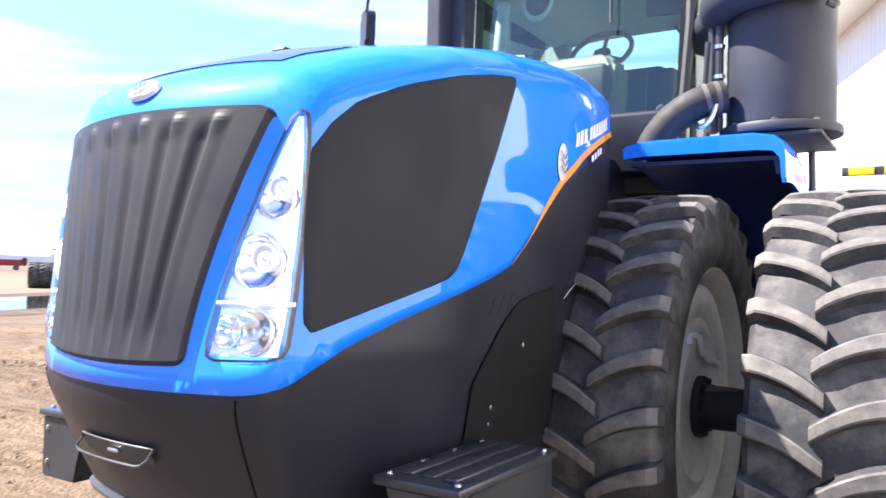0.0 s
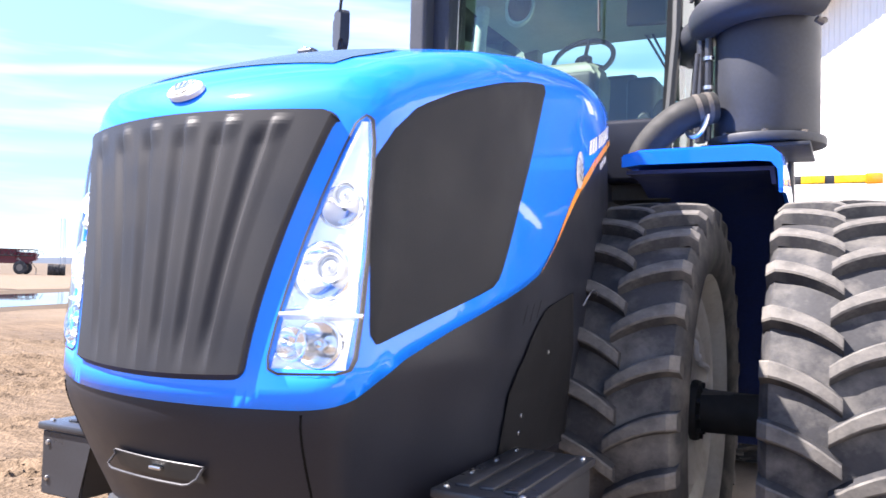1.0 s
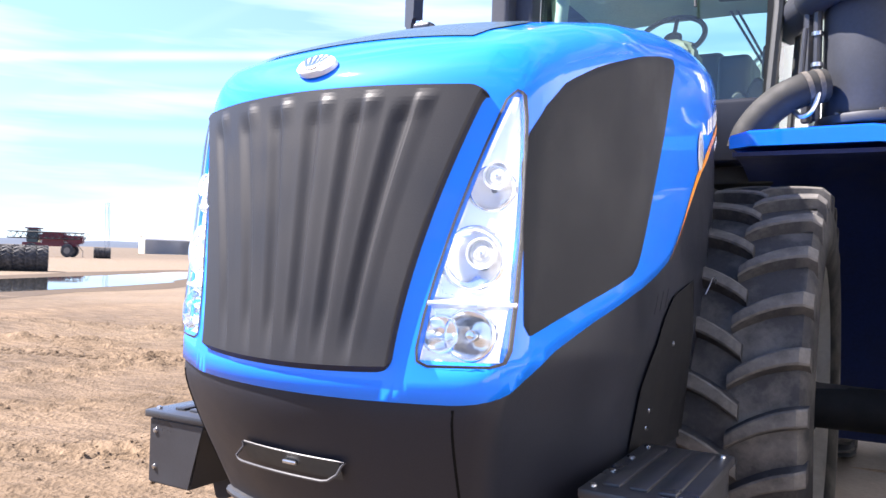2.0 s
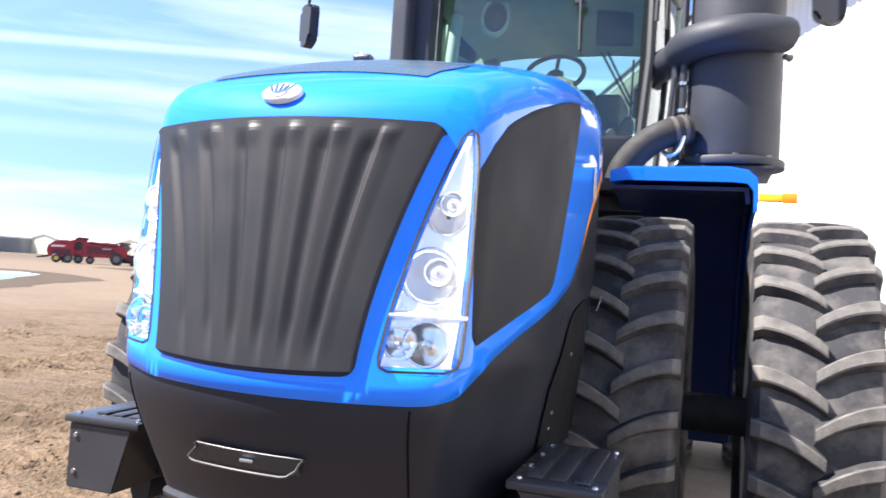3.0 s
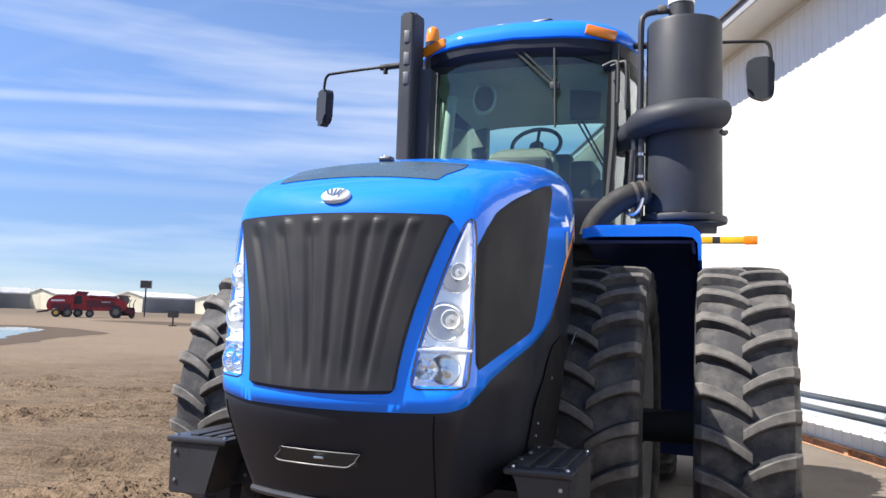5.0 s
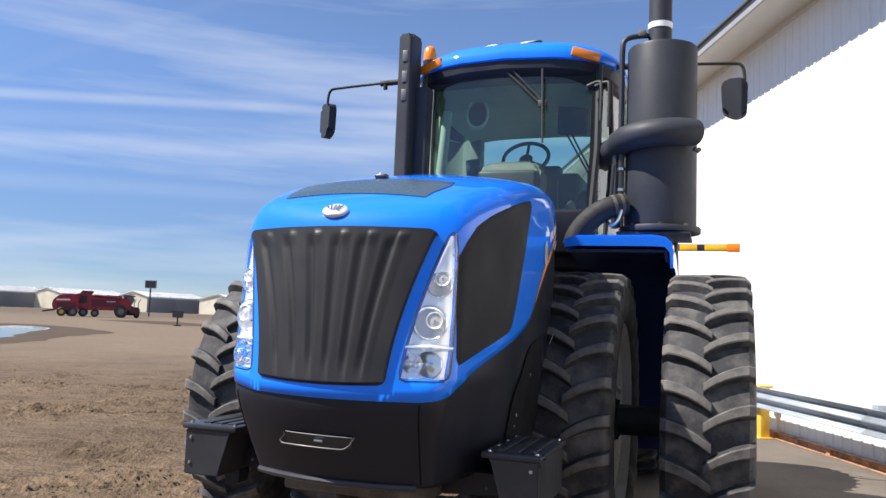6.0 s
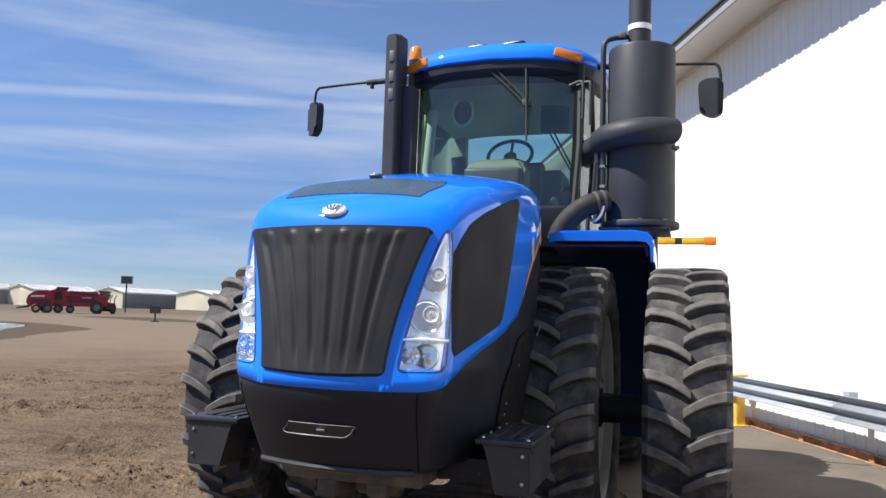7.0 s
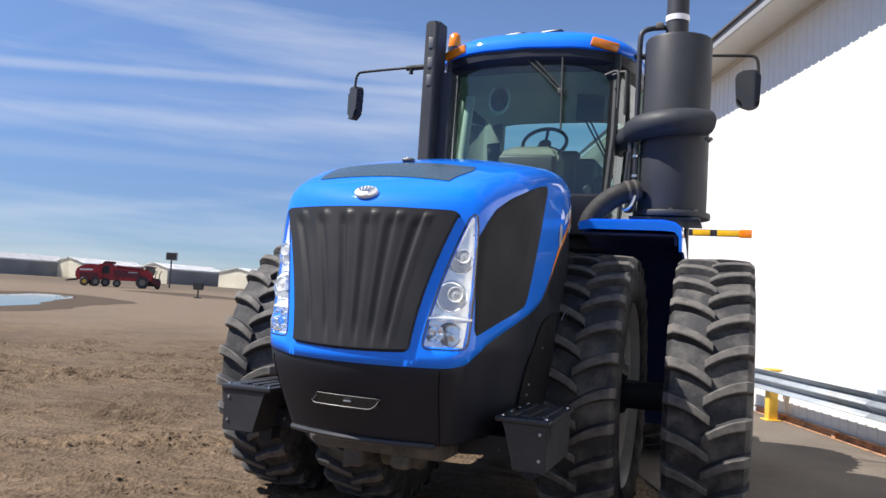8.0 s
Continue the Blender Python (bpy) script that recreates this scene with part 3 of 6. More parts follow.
def lug_mesh():
    """One tread bar, from the tread's middle out to the shoulder."""
    bm = bmesh.new()
    prev = None
    steps = 8
    for i in range(steps + 1):
        t = i / steps
        s = -0.022 + t * 0.280
        ang = -0.045 - 0.118 * (1.8 * t - 0.8 * t * t)
        wide = 0.0235 + 0.006 * t
        top = 1.032 - 0.016 * t ** 3
        bot = 0.974 if t < 0.9 else 0.93
        if i == steps:
            top, bot = 0.990, 0.89
        if i == 0:
            top = 1.022
        slant = 0.015
        ring = []
        for rr, w in ((bot, wide + slant), (top - 0.006, wide + 0.004), (top, wide - 0.004), (top, -wide + 0.004), (top - 0.006, -wide - 0.004), (bot, -wide - slant)):
            a = ang + w / rr
            ring.append(bm.verts.new((s, rr * math.cos(a), rr * math.sin(a))))
        if prev:
            for q in range(5):
                bm.faces.new((prev[q], prev[q + 1], ring[q + 1], ring[q]))
        else:
            bm.faces.new(ring)
        prev = ring
    bm.faces.new(prev)
    return bm


def rim_mesh():
    bm = bmesh.new()
    lathe(bm, [(-0.215, 0.69), (-0.225, 0.675), (-0.21, 0.655), (-0.17, 0.635), (-0.10, 0.60), (0.02, 0.595), (0.10, 0.625), (0.17, 0.635),
               (0.21, 0.655), (0.225, 0.675), (0.215, 0.69)], "x", seg=72)
    lathe(bm, [(0.10, 0.625), (0.150, 0.59), (0.170, 0.53), (0.165, 0.47), (0.140, 0.43), (0.145, 0.39), (0.165, 0.36), (0.15, 0.28), (0.15, 0.01)], "x", seg=72)
    return bm


def wheel(x, y, flip, name="wheel", group=""):
    w = new(name)
    w.parent = tractor
    w.matrix_basis = pose(x, y, TYRE_R - 0.012, random.uniform(0, 360), 0, 0) @ Matrix.Diagonal((flip, 1, 1, 1))
    tagged(w, "tall narrow farm wheel with deep lugs")
    for nm, me in (("tyre", TYRE_ME), ("rim", RIM_ME), ("hub", HUB_ME if abs(x) < 1.2 else CAP_ME)):
        ob = new(nm, me)
        ob.parent = w
    for s in (-1, 1):
        for k in range(LUGS):
            ob = new("lug", LUG_ME)
            ob.parent = w
            ob.matrix_basis = pose(0, 0, 0, 360 * (k + (0.5 if s > 0 else 0)) / LUGS) @ Matrix.Diagonal((s, 1, 1, 1))
    return w


def mesh_of(name, bm, mat, angle=40):
    ob = part(name, bm, mat, angle=angle)
    me = ob.data
    bpy.data.objects.remove(ob)
    return me


def hub_mesh():
    bm = bmesh.new()
    lathe(bm, [(0.14, 0.01), (0.14, 0.145), (0.165, 0.15), (0.185, 0.145), (0.20, 0.105), (0.56, 0.100), (0.57, 0.18), (0.60, 0.18), (0.60, 0.01)], "x", seg=32)
    for k in range(10):
        a = 2 * math.pi * k / 10
        lathe(bm, [(0.175, 0.014), (0.205, 0.014), (0.205, 0.001)], "x", (0, 0.124 * math.cos(a), 0.124 * math.sin(a)), 6)
    return bm


TYRE_ME = mesh_of("tyre", tyre_mesh(), RUBBER, 30)
LUG_ME = mesh_of("lug", lug_mesh(), LUG_RUBBER, 25)
# the bars' tops are worn pale, their flanks keep the dark rubber
LUG_ME.materials.append(RUBBER)
for poly in LUG_ME.polygons:
    if min(math.hypot(LUG_ME.vertices[i].co.y, LUG_ME.vertices[i].co.z) for i in poly.vertices) < 0.976:
        poly.material_index = 1
RIM_ME = mesh_of("rim", rim_mesh(), RIM, 35)
HUB_ME = mesh_of("hub", hub_mesh(), HOSE, 35)
bm = bmesh.new()
lathe(bm, [(0.11, 0.26), (0.14, 0.25), (0.16, 0.17), (0.20, 0.16), (0.22, 0.12), (0.225, 0.001)], "x", seg=32)
CAP_ME = mesh_of("hub", bm, STEEL_BLACK, 35)
FRONT_Y, REAR_Y = 2.15, 6.05
for y in (FRONT_Y, REAR_Y):
    for x in (-1.61, -0.83, 0.84, 1.64):
        wheel(x, y, 1 if x > 0 else -1)


# wavy white paint mark on the dish of the wheel beside the step
DISH = [(0.36, 0.165), (0.39, 0.145), (0.43, 0.140), (0.47, 0.165), (0.53, 0.170), (0.59, 0.150)]
mark = []
for y, z in ((1.94, 1.33), (1.97, 1.37), (2.06, 1.36), (2.09, 1.31), (2.13, 1.275), (2.17, 1.285), (2.22, 1.24), (2.34, 1.225), (2.45, 1.195), (2.52, 1.155), (2.56, 1.12)):
    mark.append((0.84 + lerp_list(DISH, math.hypot(y - FRONT_Y, z - TYRE_R + 0.012)) + 0.009, y, z))
bm = bmesh.new()
tube(bm, smooth_path(mark, 3), 0.014, 6)
part("paint_mark", bm, WHITE, tractor, "wavy white paint mark on the rim")


# ---- fenders over the inner front wheels ----
def fender(sd):
    x0, x1 = sd * 0.66, sd * 1.40
    bm = bmesh.new()
    prof = [(x0, 1.262), (sd * 0.75, 1.284), (sd * 1.26, 1.290), (sd * 1.35, 1.275), (sd * 1.395, 1.235), (sd * 1.405, 1.18), (sd * 1.405, 1.06)]
    prof += [(sd * 1.385, 1.06), (sd * 1.38, 1.165), (sd * 1.35, 1.205), (sd * 1.28, 1.212), (sd * 0.75, 1.212), (x0, 1.20)]
    lathe(bm, prof, "x", (0, FRONT_Y, TYRE_R), 30, closed=True, arc=radians(92), start=radians(6))
    tip = [(x, 1.21 + (r - 1.21) * 0.86) for x, r in prof]
    lathe(bm, tip, "x", (0, FRONT_Y, TYRE_R), 3, closed=True, arc=radians(2.2), start=radians(97))
    ob = part("fender", bm, BLUE, tractor, "blue arched fender over the inner wheel")
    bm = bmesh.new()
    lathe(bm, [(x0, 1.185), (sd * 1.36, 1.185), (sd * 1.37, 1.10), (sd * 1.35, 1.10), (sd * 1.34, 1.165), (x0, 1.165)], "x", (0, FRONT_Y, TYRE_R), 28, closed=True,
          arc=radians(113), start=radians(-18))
    # the fender's own blue underside, its shade put into the colour
    part("fender_underside", bm, SHADED_BLUE, ob, "underside of the blue fender, coloured dark for shade")
    return ob


for sd in (-1, 1):
    fender(sd)

# ---- frame, axles and belly ----
bm = bmesh.new()
box(bm, (-0.40, 0.75, 0.72), (0.40, 3.9, 1.30), 0.03)
box(bm, (-0.36, 3.7, 0.70), (0.36, 7.0, 1.25), 0.03)
part("frame", bm, STEEL_BLACK, tractor, "black steel chassis frame")
for y in (FRONT_Y, REAR_Y):
    bm = bmesh.new()
    lathe(bm, [(-1.65, 0.01), (-1.65, 0.08), (-0.5, 0.11), (-0.4, 0.22), (0.4, 0.22), (0.5, 0.11), (1.65, 0.08), (1.65, 0.01)], "x", (0, y, TYRE_R), 24)
    part("axle", bm, CAST, tractor, "cast axle housing")
for sd in (-1, 1):
    bm = bmesh.new()
    box(bm, (min(sd * 0.42, sd * 1.02), 3.40, 0.50), (max(sd * 0.42, sd * 1.02), 4.85, 1.55), 0.08, seg=3)
    part("fuel_tank", bm, SHADED_BLUE, tractor, "dark side fuel tank between the axles")
bm = bmesh.new()
box(bm, (-0.60, 0.75, 0.95), (0.60, 1.40, 2.20), 0.04)
box(bm, (-0.45, 1.38, 0.95), (0.45, 3.6, 2.30), 0.04)
part("engine_bay", bm, BLACK, tractor, "dark side of the engine bay")
bm = bmesh.new()
box(bm, (-0.70, 4.2, 1.25), (0.70, 7.1, 2.2), 0.06)
part("rear_tank", bm, STEEL_BLACK, tractor, "black rear fuel tank body")

# ---- cab ----
cab = new("cab")
cab.parent = tractor
tagged(cab, "glass cab with black frame and blue roof")
CAB_LOW, CAB_HIGH = 2.35, 3.78
bm = bmesh.new()
box(bm, (-0.80, 2.55, 2.10), (0.80, 4.35, 2.40), 0.04)
part("cab_floor", bm, CAB_DARK, cab)
bm = bmesh.new()
box(bm, (-0.72, 2.72, 2.40), (0.72, 4.25, 2.41), 0.003)
part("floor_mat", bm, CAB_GREY, cab)
def bar(name, pts, r, mat, parent, seg=8, label=""):
    b = bmesh.new()
    tube(b, pts, r, seg)
    return part(name, b, mat, parent, label)
for sd in (-1, 1):
    bar("pillar", [(sd * 0.72, 2.70, 2.35), (sd * 0.77, 2.72, 3.1), (sd * 0.76, 2.80, 3.80)], 0.030, CAB_DARK, cab)
    bar("door_frame", [(sd * 0.82, 2.88, 2.35), (sd * 0.86, 2.90, 3.1), (sd * 0.83, 2.94, 3.76)], 0.020, CAB_DARK, cab)
    bar("pillar", [(sd * 0.86, 3.55, 2.35), (sd * 0.90, 3.55, 3.1), (sd * 0.86, 3.55, 3.80)], 0.040, CAB_TRIM, cab)
    bar("pillar", [(sd * 0.72, 4.30, 2.35), (sd * 0.76, 4.32, 3.1), (sd * 0.72, 4.28, 3.80)], 0.05, CAB_GREY, cab)


def pane(name, grid, parent, mat=None):
    b = bmesh.new()
    rows = [[b.verts.new(p) for p in r] for r in grid]
    for r, q in zip(rows, rows[1:]):
        for i in range(len(r) - 1):
            b.faces.new((r[i], r[i + 1], q[i + 1], q[i]))
    face_away(b, (0, 3.5, 3.0))
    ob = raw(name, b, mat or CAB_GLASS, parent)
    ob.visible_shadow = False
    return ob


pane("windshield", [[(u * (0.74 + 0.02 * v), 2.70 - 0.10 * (1 - u * u) + 0.10 * v, 2.36 + 1.42 * v) for u in [k / 8 - 1 for k in range(17)]]
                    for v in [k / 6 for k in range(7)]], cab)
for sd in (-1, 1):
    pane("side_glass", [[(sd * (0.75 + 0.13 * math.sin(math.pi * min(1, t * 0.9))), 2.74 + 1.54 * t, 2.36 + 1.42 * v) for t in [k / 8 for k in range(9)]]
                        for v in (0, 0.5, 1)], cab)
# black border of the windshield with an arched top
def wind(u, v, out=0.0):
    return (u * (0.74 + 0.02 * v), 2.70 - 0.10 * (1 - u * u) + 0.10 * v - out, 2.36 + 1.42 * v)


b = bmesh.new()
top, low = [], []
for k in range(33):
    u = -1 + k / 16
    arch = 0.968 - 0.12 * abs(u) ** 3.5 - (0.10 * max(0, abs(u) - 0.9) / 0.1 if abs(u) > 0.9 else 0)
    top.append(b.verts.new(wind(u, 1.02, 0.012)))
    low.append(b.verts.new(wind(u, arch, 0.012)))
for k in range(32):
    b.faces.new((low[k], low[k + 1], top[k + 1], top[k]))
for s in (-1, 1):
    e = [[b.verts.new(wind(s * w, 0.85 * k / 8, 0.012)) for k in range(9)] for w in (0.94, 1.02)]
    for k in range(8):
        b.faces.new((e[0][k], e[1][k], e[1][k + 1], e[0][k + 1]))
bmesh.ops.solidify(b, geom=b.faces[:], thickness=0.006)
part("windshield_border", b, CAB_DARK, cab, "black arched border round the windshield")
pane("rear_glass", [[(-0.68 + 1.36 * t, 4.32, 2.75 + 0.95 * v) for t in (0, 0.5, 1)] for v in (0, 0.5, 1)], cab)


def roof():
    # blue cap with a black underside, bowed at the front
    bm = bmesh.new()
    def outline(grow, n=48):
        pts = []
        for k in range(n):
            a = 2 * math.pi * k / n
            c, s = math.cos(a), math.sin(a)
            e = 0.42
            x = math.copysign(abs(c) ** e, c) * (0.93 + grow)
            y = math.copysign(abs(s) ** e, s) * (0.93 + grow)
            y = 3.55 + y * (1 if y > 0 else 0.88) - (0.12 * (1 - (x / 0.93) ** 2) if y < 0 else 0)
            pts.append((x, y))
        return pts
    rings = []
    for grow, z in ((-0.05, 3.83), (0.0, 3.855), (0.005, 3.90), (-0.03, 3.96), (-0.13, 4.02), (-0.30, 4.055), (-0.55, 4.075), (-0.80, 4.08)):
        rings.append([bm.verts.new((x, y, z - 0.05 * (abs(x) / 0.93) ** 2)) for x, y in outline(grow)])
    for a, b in zip(rings, rings[1:]):
        for i in range(48):
            bm.faces.new((a[i], a[(i + 1) % 48], b[(i + 1) % 48], b[i]))
    bm.faces.new(rings[-1])
    bm.faces.new(rings[0][::-1])
    r = part("roof", bm, BLUE, cab, "glossy blue cab roof")
    bm = bmesh.new()
    rings = []
    for grow, z in ((-0.20, 3.70), (-0.07, 3.725), (-0.02, 3.775), (-0.02, 3.85)):
        rings.append([bm.verts.new((x, y, z - 0.05 * (abs(x) / 0.93) ** 2 - (0.05 * (abs(x) / 0.93) ** 4 if z < 3.8 else 0))) for x, y in outline(grow)])
    for a, b in zip(rings, rings[1:]):
        for i in range(48):
            bm.faces.new((a[i], a[(i + 1) % 48], b[(i + 1) % 48], b[i]))
    bm.faces.new(rings[0][::-1])
    part("roof_visor", bm, BLACK, cab, "black underside of the roof")
    return r


roof()

# ---- exhaust canister ----
exhaust = new("exhaust_canister")
exhaust.parent = tractor
tagged(exhaust, "tall dark exhaust treatment canister with a wrapped pipe")
EX = (1.27, 2.62)
bm = bmesh.new()
lathe(bm, [(2.43, 0.001), (2.43, 0.262), (2.45, 0.268), (3.81, 0.262), (3.83, 0.255), (3.835, 0.001)], "z", (EX[0], EX[1], 0), 48)
part("can", bm, STACK, exhaust)
bm = bmesh.new()
lathe(bm, [(2.385, 0.001), (2.385, 0.297), (2.392, 0.301), (2.422, 0.301), (2.43, 0.296), (2.43, 0.2)], "z", (EX[0], EX[1], 0), 48)
part("flange", bm, STACK, exhaust)
bm = bmesh.new()
lathe(bm, [(3.83, 0.092), (4.02, 0.088), (4.70, 0.088), (4.70, 0.075), (4.3, 0.07)], "z", (EX[0] - 0.02, EX[1], 0), 28)
part("stack_pipe", bm, STACK, exhaust)
bm = bmesh.new()
lathe(bm, [(3.995, 0.088), (3.995, 0.094), (4.04, 0.094), (4.04, 0.088)], "z", (EX[0] - 0.02, EX[1], 0), 28)
part("clamp_band", bm, WHITE, exhaust, "pale band round the stack pipe")
bm = bmesh.new()
ring = [(EX[0] + 0.315 * math.cos(a), EX[1] + 0.335 * math.sin(a), 3.10 + 0.02 * math.cos(a)) for a in
        [radians(-38 - 12.2 * k) for k in range(13)]]
tube(bm, ring + [(0.80, 2.86, 3.06), (0.78, 3.0, 3.05)], 0.1, 16)
part("wrap_pipe", bm, STACK, exhaust, "fat dark pipe bent round the canister")

# ---- intake column ----
bm = bmesh.new()
prism(bm, rounded([(-0.925, 2.52), (-0.795, 2.50), (-0.77, 2.70), (-0.90, 2.76)], 0.03), 1.82, lambda u, v, w: Vector((u, v, 2.28 + w)))
bmesh.ops.bevel(bm, geom=[e for e in bm.edges if all(v.co.z > 4.09 for v in e.verts)], offset=0.02, segments=3, affect="EDGES")
col = part("intake_column", bm, STACK, tractor, "black upright air intake column", angle=30)
bm = bmesh.new()
box(bm, (-0.80, 2.60, 2.28), (-0.665, 2.86, 3.66), 0.025)
part("column_back", bm, STACK, col)

# ---- mirrors ----
def mirror(sd):
    m = new("mirror")
    m.parent = tractor
    tagged(m, "black side mirror on a thin bent arm")
    y = 3.10
    lift = 0.0 if sd > 0 else -0.02
    path = smooth_path([(sd * 0.84, 2.95, 3.83), (sd * 1.2, 3.02, 3.845), (sd * 1.76, y, 3.845), (sd * 1.86, y, 3.825), (sd * 1.885, y, 3.74), (sd * 1.885, y, 3.62)], 5)
    b = bmesh.new()
    tube(b, path, 0.013, 8)
    part("arm", b, HOSE, m)
    b = bmesh.new()
    tube(b, [(sd * 0.84, 2.95, 3.83), (sd * 1.30, 3.03, 3.84)], 0.026, 10)
    lathe(b, [(3.78, 0.001), (3.78, 0.02), (3.835, 0.02)], "z", (sd * 1.25, 3.02, 0), 12)
    part("arm_sleeve", b, HOSE, m)
    turn = pose(sd * (1.81 if sd > 0 else 1.86), y, 3.545 + lift, 0, 0, 0 if sd > 0 else -38)
    b = bmesh.new()
    outline = rounded([(-0.09, -0.13), (0.02, -0.175), (0.095, -0.14), (0.10, 0.13), (0.05, 0.165), (-0.08, 0.155), (-0.105, 0.10)], 0.05, 5)
    prism(b, [(sd * u, v) for u, v in outline], 0.075, lambda u, v, w: Vector((u, w - 0.05, v)))
    bmesh.ops.bevel(b, geom=[e for e in b.edges if abs(e.verts[0].co.y + 0.05) < 1e-4 and abs(e.verts[1].co.y + 0.05) < 1e-4], offset=0.026, segments=4, affect="EDGES")
    bmesh.ops.transform(b, matrix=turn, verts=b.verts)
    part("housing", b, STACK, m, angle=30)
    b = bmesh.new()
    box(b, (-0.085, 0.026, -0.12), (0.085, 0.031, 0.135), 0.002, turn)
    part("mirror_glass", b, CHROME, m)


for sd in (-1, 1):
    mirror(sd)


# ---- step boxes in front of the wheels ----
def step_box(sd):
    s = new("step_box")
    s.parent = tractor
    tagged(s, "black steel step box with a ribbed lid")
    front, back, outer = 0.0, 0.60, 0.945 if sd > 0 else 0.985
    b = bmesh.new()
    prism(b, [(0.76, 0.81), (outer - 0.015, 0.81), (outer - 0.015, 1.045), (0.69, 1.045), (0.72, 1.0)], back - front, lambda u, v, w: Vector((sd * u, front + w, v)))
    bmesh.ops.bevel(b, geom=b.edges[:], offset=0.006, segments=2, affect="EDGES")
    part("body", b, STEEL_BLACK, s)
    b = bmesh.new()
    box(b, (min(sd * 0.66, sd * outer), front - 0.012, 1.045), (max(sd * 0.66, sd * outer), back + 0.01, 1.072), 0.007)
    part("lid", b, STEEL_BLACK, s)
    b = bmesh.new()
    prism(b, rounded([(0.40, 0.81), (0.60, 0.825), (0.80, 0.84), (0.80, 0.93), (0.40, 0.93)], 0.015, 3), 0.22, lambda u, v, w: Vector((sd * u, 0.22 + w, v)))
    br = part("bracket", b, BLACK, s, "black steel bracket behind the box")
    b = bmesh.new()
    prism(b, rounded([(0.755, 0.82), (0.765, 0.735), (0.83, 0.725), (0.86, 0.82)], 0.012, 3), 0.10, lambda u, v, w: Vector((sd * u, 0.20 + w, v)))
    part("lower_tab", b, BLACK, s)
    for x, z in ((0.69, 0.875), (0.63, 0.86)):
        b = bmesh.new()
        lathe(b, [(0.212, 0.0004), (0.213, 0.009), (0.222, 0.010)], "y", (sd * x, 0, z), 8)
        part("bolt", b, CAST, br)
    for k in range(3):
        b = bmesh.new()
        x = sd * (0.73 + 0.072 * k)
        box(b, (x - 0.024, front + 0.05, 1.070), (x + 0.024, back - 0.05, 1.081), 0.005)
        part("rib", b, STEEL_BLACK, s)
    for x, y in ((0.69, 0.03), (0.69, 0.2), (0.69, 0.38), (0.69, 0.55), (outer - 0.03, 0.03), (outer - 0.03, 0.56)):
        b = bmesh.new()
        lathe(b, [(1.07, 0.011), (1.078, 0.010), (1.081, 0.004), (1.081, 0.0004)], "z", (sd * x, y, 0), 10)
        part("bolt", b, BARE, s)
    for z in (0.87, 1.0):
        b = bmesh.new()
        lathe(b, [(front - 0.008, 0.0004), (front - 0.007, 0.008), (front, 0.010)], "y", (sd * (outer - 0.05), 0, z), 10)
        part("bolt", b, BARE, s)
    return s


for sd in (-1, 1):
    step_box(sd)


# ---- hood fittings ----
# front badge: a bright oval with leaf-like grooves
bp = on_front(0.0, 2.152)
bn = hood_normal(bp)
turn = Matrix.Translation(bp + bn * 0.001) @ bn.to_track_quat("Z", "Y").to_matrix().to_4x4()
bm = bmesh.new()
lathe(bm, [(0.0, 0.066), (0.012, 0.064), (0.017, 0.056), (0.018, 0.0005)], "z", (0, 0, 0), 40)
bmesh.ops.scale(bm, vec=(1.0, 0.62, 1.0), verts=bm.verts)
bmesh.ops.transform(bm, matrix=turn, verts=bm.verts)
badge = part("badge", bm, LAMP_GREY, hood, "bright oval metal badge")
for k in range(-2, 3):
    bm = bmesh.new()
    box(bm, (-0.0055, -0.028, 0.015), (0.0055, 0.032, 0.0225), 0.003, turn @ pose(0.013 * k, -0.004, 0, 0, 0, -16 * k))
    part("leaf_rib", bm, CHROME, badge)

# dark panel on the hood's top with its catch
bm = bmesh.new()
rows = []
for j in range(15):
    y = -0.125 + 0.36 * j / 14
    hw = lerp_list([(-0.2, 0.36), (0.12, 0.42), (0.24, 0.40)], y)
    rows.append([bm.verts.new(cast((hw * u, y, 1.8), (0, 0, 1)) + Vector((0, 0, 0.004))) for u in [i / 10 - 1 for i in range(21)]])
for a, b in zip(rows, rows[1:]):
    for i in range(20):
        bm.faces.new((a[i], a[i + 1], b[i + 1], b[i]))
part("top_panel", bm, PLATE, hood, "dark blue-grey panel on the hood top")
bm = bmesh.new()
cz = cast((-0.04, 0.30, 1.8), (0, 0, 1)).z - 0.004
box(bm, (-0.075, 0.275, cz), (-0.005, 0.32, cz + 0.026), 0.010, seg=3)
part("catch", bm, STEEL_BLACK, hood, "small black hood catch")
bm = bmesh.new()
lathe(bm, [(0.0, 0.012), (0.012, 0.012), (0.016, 0.0005)], "z", (-0.055, 0.288, cz + 0.02), 12)
part("catch_key", bm, CHROME, hood)


def band_on_side(rows, sd, mat, out, name, parent, label=""):
    """A flat band on the hood's side between lower and upper (y, z) points."""
    b = bmesh.new()
    a = [b.verts.new(on_side(p[0], p[1], sd, out)) for p, q in rows]
    c = [b.verts.new(on_side(q[0], q[1], sd, out)) for p, q in rows]
    for i in range(len(rows) - 1):
        b.faces.new((a[i], a[i + 1], c[i + 1], c[i]))
    return part(name, b, mat, parent, label)


